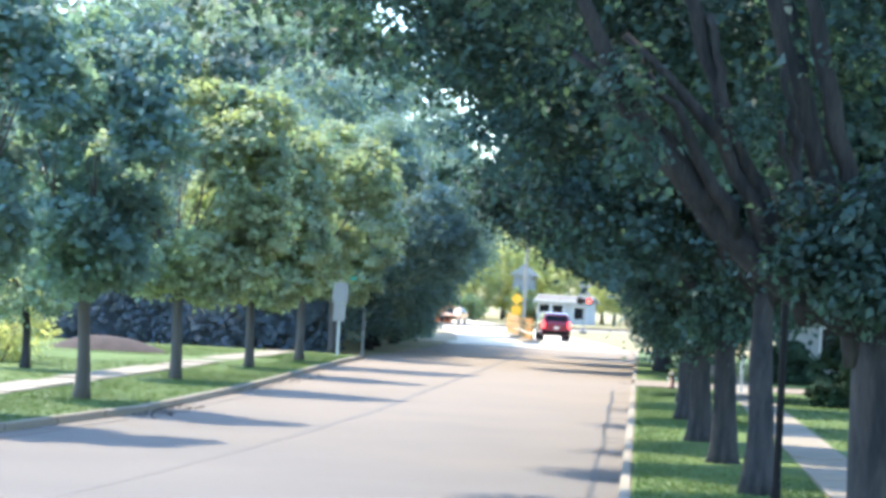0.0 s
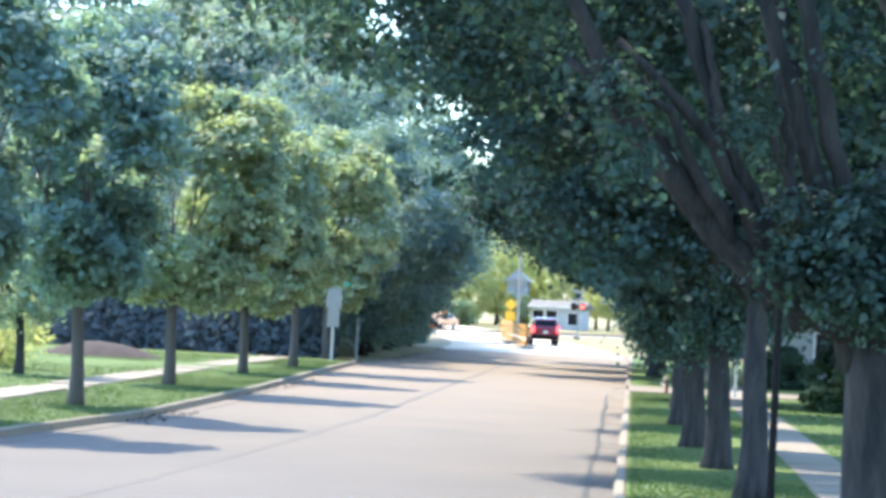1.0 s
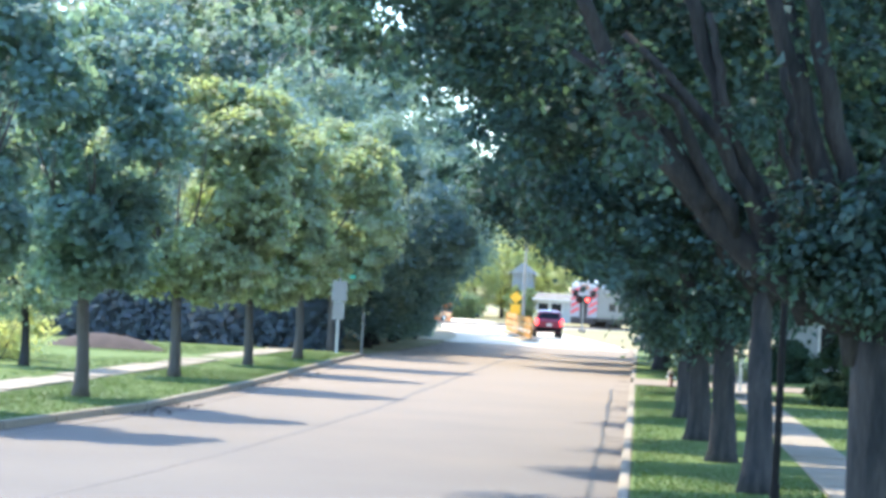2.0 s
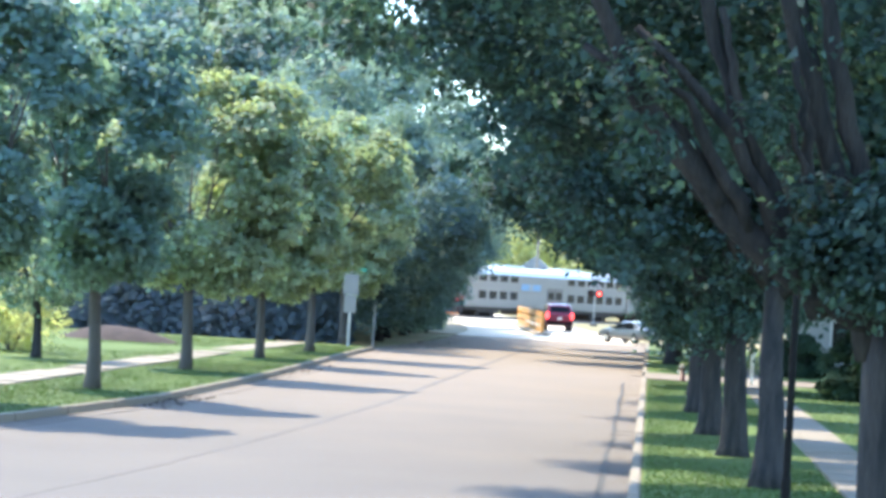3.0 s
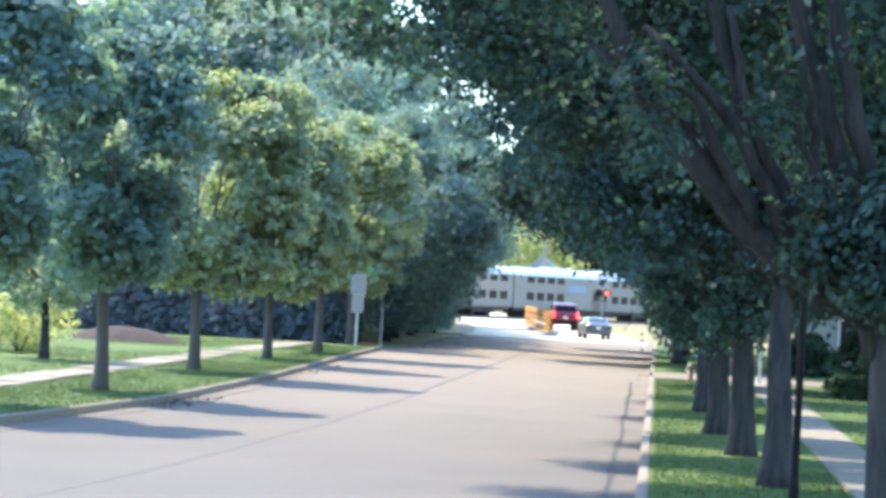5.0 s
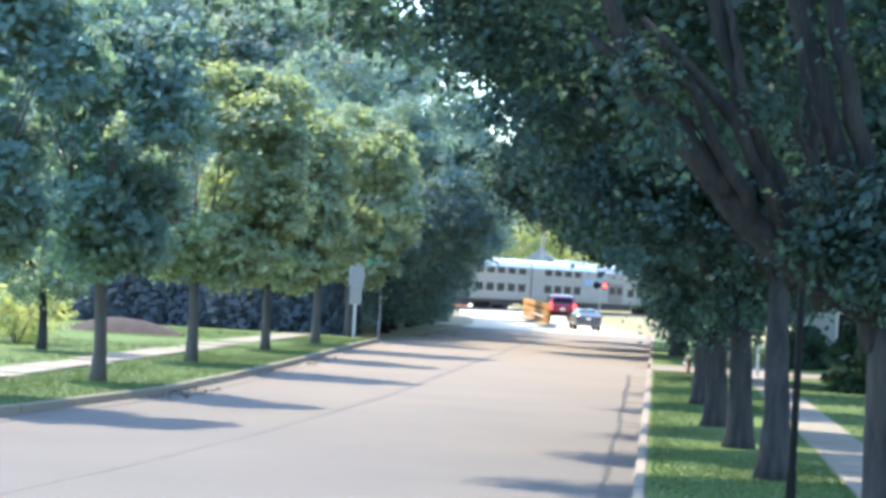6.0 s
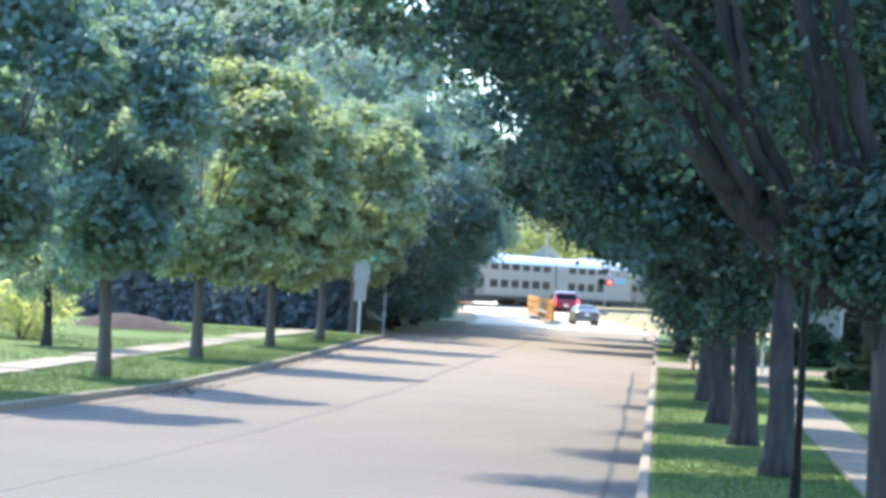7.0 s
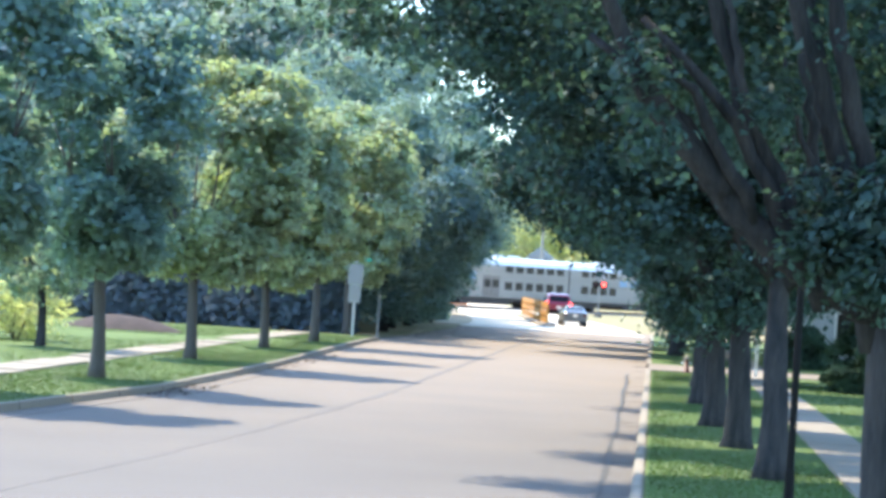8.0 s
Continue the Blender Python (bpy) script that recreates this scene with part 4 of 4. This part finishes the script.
# ---- train ----
def passenger_car(cab_front, label):
    t = thing("passenger_car", 0, 0, 0, 0, label, "train car", "cars of the passing train")
    L = 12.85
    side = [(1.50, 0.95), (1.52, 1.3), (1.52, 3.9), (1.47, 4.12)]
    ring = side + [(-y, z) for y, z in side[::-1]]
    bm = bmesh.new()
    ends = [[bm.verts.new((x, y, z)) for y, z in ring] for x in (-L, L)]
    n = len(ring)
    for k in range(n):
        bm.faces.new((ends[0][k], ends[0][(k + 1) % n], ends[1][(k + 1) % n], ends[1][k]))
    bm.faces.new(ends[0])
    bm.faces.new(ends[1][::-1])
    bmesh.ops.recalc_face_normals(bm, faces=bm.faces[:])
    part("body", bm, "train", t)
    rib = None
    for z in (1.15, 1.3, 1.45, 2.75, 2.9, 3.05, 3.2):
        if rib is None:
            o = part("rib", box(-L + 0.3, L - 0.3, 1.50, 1.535, -0.03, 0.03), "train", t)
            rib = o.data
        else:
            o = new("rib", rib)
            o.parent = t
        o.location.z = z
    bm = bmesh.new()
    roof = [(1.56, 4.08), (1.40, 4.42), (1.05, 4.70), (0.5, 4.83), (-0.5, 4.83), (-1.05, 4.70), (-1.40, 4.42), (-1.56, 4.08)]
    ends = [[bm.verts.new((x, y, z)) for y, z in roof] for x in (-L + 0.05, L - 0.05)]
    for k in range(len(roof)):
        bm.faces.new((ends[0][k], ends[0][(k + 1) % 8], ends[1][(k + 1) % 8], ends[1][k]))
    bm.faces.new(ends[0])
    bm.faces.new(ends[1][::-1])
    bmesh.ops.recalc_face_normals(bm, faces=bm.faces[:])
    part("roof", bm, "train_roof", t, "pale metal roof")
    for x in (-4.5, 4.5):
        part("roof_unit", box(x - 1.6, x + 1.6, -0.75, 0.75, 4.78, 5.05, 0.06), "train_roof", t)
    low, high = None, None
    for s in (-1, 1):
        for k in range(6):
            if s > 0 and k > 3:
                continue
            x = 5.6 + 1.58 * k if s > 0 else -3.5 - 1.6 * k
            for z, hh, which in ((2.12, 0.37, 0), (3.72, 0.29, 1)):
                store = (low, high)[which]
                if store is None:
                    w = part("window", box(-0.55, 0.55, 1.50, 1.545, -hh, hh, 0.012), "glass_dark", t)
                    if which:
                        high = w.data
                    else:
                        low = w.data
                else:
                    w = new("window", store)
                    w.parent = t
                w.location = (x, 0, z)
    part("door", box(-2.1, -0.9, 1.50, 1.55, 1.05, 3.05, 0.02), "train_door", t, "grey sliding door")
    part("door", box(-0.85, 0.35, 1.50, 1.55, 1.05, 3.05, 0.02), "train_door", t, "grey sliding door")
    for x in (-1.5, -0.25):
        part("door_window", box(x - 0.46, x + 0.46, 1.54, 1.562, 1.95, 2.65, 0.01), "glass_dark", t)
    part("emblem", box(1.5, 4.5, 1.52, 1.548, 2.7, 3.3, 0.01), "blue", t, "blue emblem panel")
    part("emblem_disc", tube([(3.0, 1.54, 3.0), (3.0, 1.556, 3.0)], [0.3, 0.3], 16), "sign_back", t)
    part("underframe", box(-L + 0.2, L - 0.2, -1.3, 1.3, 0.62, 0.97, 0.03), "train_dark", t)
    part("equipment_box", box(-4.0, 3.4, -1.35, 1.38, 0.28, 0.7, 0.04), "train_dark", t)
    for s in (-1, 1):
        bogie = part("bogie", box(s * 9.0 - 1.7, s * 9.0 + 1.7, -1.12, 1.2, 0.38, 0.75, 0.05), "train_dark", t)
        for k in (-1.15, 1.15):
            part("wheel", tube([(s * 9.0 + k, -0.82, 0.42), (s * 9.0 + k, 0.86, 0.42)], [0.42, 0.42], 16), "train_dark", bogie)
    part("end_gangway", box(-L - 0.12, -L + 0.02, -0.5, 0.5, 1.0, 3.2), "train_dark", t)
    if not cab_front:
        part("end_gangway", box(L - 0.02, L + 0.12, -0.5, 0.5, 1.0, 3.2), "train_dark", t)
    else:
        part("front_panel", box(L, L + 0.05, -1.45, 1.45, 1.0, 4.05, 0.02), "dim_white", t, "cab front, greyed in colour for shade")
        for s in (-1, 1):
            for k in range(4):
                z = 1.25 + 0.68 * k
                a, b = (s * 0.55, s * 1.42) if s > 0 else (s * 1.42, s * 0.55)
                lift = 0.5
                part("stripe", slab([(L + 0.052, a, z), (L + 0.052, b, z + lift), (L + 0.052, b, z + lift + 0.34), (L + 0.052, a, z + 0.34)], 0.006), "stripe", t, "red slanting stripe")
        part("front_door", box(L + 0.05, L + 0.09, -0.42, 0.42, 1.05, 3.2, 0.01), "train_dark", t)
        part("door_window", box(L + 0.09, L + 0.10, -0.28, 0.28, 2.1, 2.9), "glass_dark", t)
        for s in (-1, 1):
            part("cab_window", box(L + 0.05, L + 0.075, s * 0.95 - 0.32, s * 0.95 + 0.32, 3.05, 3.75, 0.01), "glass_dark", t)
        part("head_lamp_box", box(L + 0.03, L + 0.14, -0.45, 0.45, 3.9, 4.35, 0.03), "orange", t)
        for s in (-1, 1):
            part("head_lamp", tube([(L + 0.14, s * 0.2, 4.12), (L + 0.17, s * 0.2, 4.12)], [0.13, 0.12], 14), "sign_back", t, "pale head lamp")
        part("pilot", box(L - 0.1, L + 0.3, -1.3, 1.3, 0.3, 0.98, 0.06), "train_dark", t)
    return t


TRAIN = [passenger_car(True, "leading steel double-deck cab car with red-striped front"), passenger_car(False, "grey steel double-deck passenger train car")]
for c in TRAIN:
    c.scale = (1, 1, 0.91)
TRAIN += [copy_thing(TRAIN[1], pose(0, 0, 0)) for _ in range(6)]


# ---- road vehicles ----
def vehicle(name, sections, paint, label, category, wheel_r, axles, half, rear_win, plate_z, tail, side_wins, roof_bar=False, lit=False):
    t = thing(name, 0, 0, 0, 0, label, category)
    bm = bmesh.new()
    rings = []
    for x, hl, zl, hb, zb, hr, zr in sections:
        ring = [(-hl, zl), (-hb, zl + 0.2), (-hb * 1.0, (zl + zb) / 2 + 0.1), (-hb * 0.975, zb), (-hr, zr - 0.07), (-hr + 0.14, zr), (hr - 0.14, zr), (hr, zr - 0.07), (hb * 0.975, zb), (hb, (zl + zb) / 2 + 0.1), (hb, zl + 0.2), (hl, zl)]
        rings.append([bm.verts.new((x, y, z)) for y, z in ring])
    n = len(rings[0])
    for a, b in zip(rings, rings[1:]):
        for k in range(n):
            bm.faces.new((a[k], b[k], b[(k + 1) % n], a[(k + 1) % n]))
    bm.faces.new(rings[0])
    bm.faces.new(rings[-1][::-1])
    bmesh.ops.recalc_face_normals(bm, faces=bm.faces[:])
    part("body", bm, paint, t, smooth=False)
    rear = sections[0][0]
    (x0, z0, w0), (x1, z1, w1) = rear_win
    part("rear_window", slab([(x0 - 0.02, w0, z0), (x0 - 0.02, -w0, z0), (x1 - 0.02, -w1, z1), (x1 - 0.02, w1, z1)], 0.02), "glass_sky" if paint == "silver_car" else "glass_dark", t)
    for s in (-1, 1):
        for pts in side_wins:
            c = [(x, s * y, z) for x, y, z in pts]
            part("side_window", slab(c if s < 0 else c[::-1], 0.015), "glass_dark", t)
        ty, tz0, tz1, tw = tail
        part("tail_lamp", box(rear - 0.03, rear + 0.12, s * ty - tw / 2, s * ty + tw / 2, tz0, tz1, 0.02), "tail_red" if lit else "hydrant", t, "lit red tail lamp" if lit else "red tail lamp")
        part("mirror", box(0.75, 0.9, s * half - 0.05 + 0.09 * s, s * half + 0.09 + 0.09 * s, 0.95, 1.12, 0.03), paint, t)
    part("rear_bumper", box(rear - 0.09, rear + 0.2, -half * 0.92, half * 0.92, 0.42, 0.68, 0.05), paint if paint != "red_car" else "black", t)
    part("front_bumper", box(sections[-1][0] - 0.15, sections[-1][0] + 0.08, -half * 0.9, half * 0.9, 0.35, 0.62, 0.05), "black", t)
    part("number_plate", box(rear - 0.035, rear - 0.005, -0.16, 0.16, plate_z - 0.08, plate_z + 0.08, 0.005), "white", t, "plain pale plate")
    part("exhaust", tube([(rear - 0.02, 0.5, 0.32), (rear + 0.4, 0.5, 0.32)], [0.04, 0.04], 10), "chrome", t)
    if roof_bar:
        for s in (-1, 1):
            part("roof_rail", tube([(-1.7, s * 0.62, 1.84), (-1.6, s * 0.62, 1.90), (0.3, s * 0.62, 1.90), (0.4, s * 0.62, 1.84)], [0.02] * 4, 8), "black", t)
    wheels = []
    for ax in axles:
        for s in (-1, 1):
            w = part("wheel", tube([(0, -0.12, 0), (0, -0.09, 0), (0, 0.09, 0), (0, 0.12, 0)], [wheel_r * 0.93, wheel_r, wheel_r, wheel_r * 0.93], 20), "rubber", t)
            w.location = (ax, s * (half - 0.11), wheel_r)
            bm = tube([(0, s * 0.10, 0), (0, s * 0.13, 0)], [wheel_r * 0.62, wheel_r * 0.58], 16)
            for k in range(5):
                a = 2 * math.pi * k / 5
                tube([(0, s * 0.135, 0), (wheel_r * 0.55 * math.cos(a), s * 0.135, wheel_r * 0.55 * math.sin(a))], [0.03, 0.02], 6, bm)
            part("rim", bm, "chrome", w)
            wheels.append((w, wheel_r))
    return t, wheels


suv, suv_wheels = vehicle("suv", [
    (-2.42, 0.82, 0.46, 0.93, 1.02, 0.86, 1.12), (-2.30, 0.84, 0.40, 0.96, 1.05, 0.80, 1.45), (-2.12, 0.84, 0.36, 0.97, 1.08, 0.74, 1.80), (-1.7, 0.84, 0.34, 0.975, 1.08, 0.74, 1.86),
    (0.3, 0.84, 0.34, 0.975, 1.08, 0.73, 1.86), (0.7, 0.84, 0.34, 0.975, 1.08, 0.71, 1.76), (1.35, 0.84, 0.36, 0.96, 1.04, 0.82, 1.14), (2.1, 0.82, 0.40, 0.93, 0.96, 0.78, 1.04), (2.42, 0.76, 0.46, 0.86, 0.82, 0.70, 0.88)],
    "red_car", "dark red sport utility vehicle with lit tail lamps", "car", 0.37, (-1.45, 1.5), 0.96, ((-2.33, 1.30, 0.70), (-2.18, 1.66, 0.64)), 0.88, (0.84, 0.86, 1.28, 0.17),
    [[(-2.0, 0.965, 1.12), (-1.2, 0.965, 1.12), (-1.2, 0.80, 1.70), (-1.9, 0.80, 1.70)], [(-1.1, 0.965, 1.12), (-0.15, 0.965, 1.12), (-0.15, 0.80, 1.70), (-1.1, 0.80, 1.70)],
     [(-0.05, 0.965, 1.12), (1.0, 0.965, 1.12), (0.55, 0.80, 1.68), (-0.05, 0.80, 1.70)]], True, True)
SEDAN = [
    (-2.30, 0.76, 0.45, 0.86, 0.92, 0.78, 0.98), (-2.15, 0.78, 0.36, 0.90, 0.96, 0.80, 1.06), (-1.75, 0.80, 0.30, 0.91, 0.96, 0.76, 1.12), (-1.05, 0.80, 0.28, 0.915, 0.94, 0.64, 1.44), (-0.2, 0.80, 0.28, 0.915, 0.94, 0.63, 1.47),
    (0.35, 0.80, 0.28, 0.915, 0.94, 0.63, 1.40), (1.1, 0.80, 0.30, 0.91, 0.92, 0.76, 1.02), (1.9, 0.78, 0.34, 0.88, 0.84, 0.74, 0.90), (2.28, 0.70, 0.40, 0.80, 0.68, 0.62, 0.74)]
SEDAN_SIDE = [[(-1.3, 0.90, 0.97), (-0.3, 0.90, 0.97), (-0.3, 0.70, 1.36), (-1.0, 0.70, 1.35)], [(-0.2, 0.90, 0.97), (0.85, 0.89, 0.97), (0.35, 0.70, 1.32), (-0.2, 0.70, 1.36)]]
SEDAN_REAR = ((-1.68, 1.13, 0.66), (-1.12, 1.41, 0.56))
SMALL = 0.87
sedan, sedan_wheels = vehicle("sedan", SEDAN, "silver_car", "silver-blue sedan in shadow", "car", 0.32, (-1.35, 1.38), 0.91, SEDAN_REAR, 0.78, (0.70, 0.74, 0.90, 0.26), SEDAN_SIDE)
sedan.scale = (SMALL, SMALL, SMALL)
sedan_wheels = [(w, r * SMALL) for w, r in sedan_wheels]
tan_car, tan_wheels = vehicle("hatchback", SEDAN, "tan_car", "orange car crossing the sunlit road", "car", 0.32, (-1.35, 1.38), 0.91, SEDAN_REAR, 0.78, (0.70, 0.74, 0.90, 0.26), SEDAN_SIDE)
parked, parked_wheels = vehicle("parked_car", SEDAN, "white_car", "white car parked beyond the railway", "car", 0.32, (-1.35, 1.38), 0.91, SEDAN_REAR, 0.78, (0.70, 0.74, 0.90, 0.26), SEDAN_SIDE)
parked.matrix_world = pose(3.5, 262.0, -0.03, 0, 0, 170)

# ---- fallen leaves in the gutter ----
def litter(n, x0, x1, y0, y1, z, seed):
    rng = np.random.default_rng(seed)
    c = np.c_[x0 + (x1 - x0) * rng.random(n) ** 1.6, y0 + (y1 - y0) * rng.beta(2, 2, n), np.full(n, z) + rng.random(n) * 0.015]
    nr = rng.normal(size=(n, 3)) * 0.3 + np.array([0, 0, 1.0])
    nr /= np.linalg.norm(nr, axis=1)[:, None]
    me = leaf_mesh("fallen_leaves", c, nr, 0.07 * (0.6 + rng.random(n) * 0.8), rng)
    me.materials.append(M["mulch"])
    return tagged(new("fallen_leaves", me), "brown fallen leaves gathered in the gutter", "leaves", kind="stuff")


litter(150, -10.1, -9.4, 49.0, 56.0, 0.022, 96)
litter(110, -10.2, -9.7, 62.0, 80.0, 0.022, 97)
litter(260, -10.8, -9.2, 102.0, 150.0, 0.012, 98)

# ---- grass tufts ----
def tufts(name, n, x0, x1, y0, y1, z, seed, edge=None):
    """Blades over a stretch of lawn; edge: a kerb line of (y, x) that bounds it on the right."""
    rng = np.random.default_rng(seed)
    u, v = rng.random(n), rng.uniform(y0, y1, n)
    right = np.interp(v, [p[0] for p in edge], [p[1] for p in edge]) - 0.19 if edge else np.full(n, x1)
    c = np.c_[x0 + (right - x0) * u, v, np.full(n, z)]
    a = rng.uniform(0, 6.28, n)
    h = rng.uniform(0.018, 0.04, n)
    d = np.c_[np.cos(a), np.sin(a), np.zeros(n)]
    v = np.empty((n, 3, 3))
    v[:, 0], v[:, 1] = c - d * 0.02, c + d * 0.02
    v[:, 2] = c + np.c_[rng.normal(0, 0.03, n), rng.normal(0, 0.03, n), h]
    me = bpy.data.meshes.new(name)
    me.vertices.add(n * 3)
    me.vertices.foreach_set("co", v.ravel())
    me.loops.add(n * 3)
    me.loops.foreach_set("vertex_index", np.arange(n * 3))
    me.polygons.add(n)
    me.polygons.foreach_set("loop_start", np.arange(n) * 3)
    me.update(calc_edges=True)
    me.materials.append(M["blade"])
    return tagged(new(name, me), "short mown green grass blades on the verge", "grass", kind="stuff")


tufts("grass", 60000, 0.05, 2.85, 28, 81, 0.125, 91)
tufts("grass", 30000, 4.05, 9.0, 34, 80, 0.125, 92)
tufts("grass", 64000, -13.55, -10.9, 36, 98, 0.125, 93, KERB_L)
tufts("grass", 40000, -24.0, -14.85, 48, 98, 0.125, 94)

# ---- kerbs and paving ----
kerb_run("kerb_right_near", KERB_R, 1, -20, 81, "pale concrete kerb and gutter beside the verge", 0.42)
kerb_run("kerb_right_far", KERB_R, 1, 88.0, 137, "pale concrete kerb and gutter beside the verge", 0.42)
kerb_run("kerb_left", KERB_L, -1, -20, 98, "pale concrete kerb and gutter beside the verge", 0.5)
paving("sidewalk_left", -14.75, -13.6, -6, 100, 0.165, "pale concrete sidewalk slabs across the lawn")
paving("sidewalk_right", 2.9, 3.95, -6, 136, 0.165, "pale concrete sidewalk slabs across the lawn")


# ---- what moves ----
def rolling(wheels, rows):
    """Turns the wheels by the way gone between the rows of a vehicle."""
    for w, r in wheels:
        base = w.location.copy()
        keys, turn = [(rows[0][0], 0.0)], 0.0
        for (ta, xa, ya, _), (tb, xb, yb, _) in zip(rows, rows[1:]):
            gone = math.degrees(math.hypot(xb - xa, yb - ya) / r)
            n = max(1, math.ceil(gone / 75))
            for k in range(1, n + 1):
                keys.append((ta + (tb - ta) * k / n, turn + gone * k / n))
            turn += gone
        walk(w, [(t, pose(*base, 0, a, 0)) for t, a in keys])


def drive(ob, wheels, rows):
    walk(ob, [(t, pose(x, y, 0.0, 0, 0, a)) for t, x, y, a in rows])
    rolling(wheels, rows)


def motions():
    speed = 22.88
    for k, c in enumerate(TRAIN):
        rows = []
        for t in range(9):
            p = track((2.51 - t) * speed + 12.9 + 25.95 * k)
            rows.append((t, pose(p.x, p.y, 0.12, 0, 0, RZ)))
        walk(c, rows)
    drive(suv, suv_wheels, [(0, -5.7, 165.5, 97), (1, -6.2, 171.0, 97), (2, -6.35, 172.6, 97), (3, -6.45, 173.4, 97), (4.5, -6.6, 174.6, 97), (6.5, -7.0, 181.0, 98), (8, -7.25, 183.6, 98)])
    drive(sedan, sedan_wheels, [(0, 9.0, 142.9, 181), (1.2, 4.6, 142.6, 180), (2.3, 0.8, 142.9, 165), (3, -1.1, 144.0, 132), (3.6, -2.4, 145.7, 112), (4.5, -3.4, 147.7, 100), (6.5, -4.5, 153.8, 98), (8, -5.2, 159.8, 97)])
    drive(tan_car, tan_wheels, [(0, -17.3, 233.0, 262), (1, -17.9, 231.5, 250), (2, -19.5, 230.0, 225), (2.8, -22.0, 229.5, 195), (5, -32.0, 230.0, 180), (8, -44.0, 231.0, 180)])


motions()
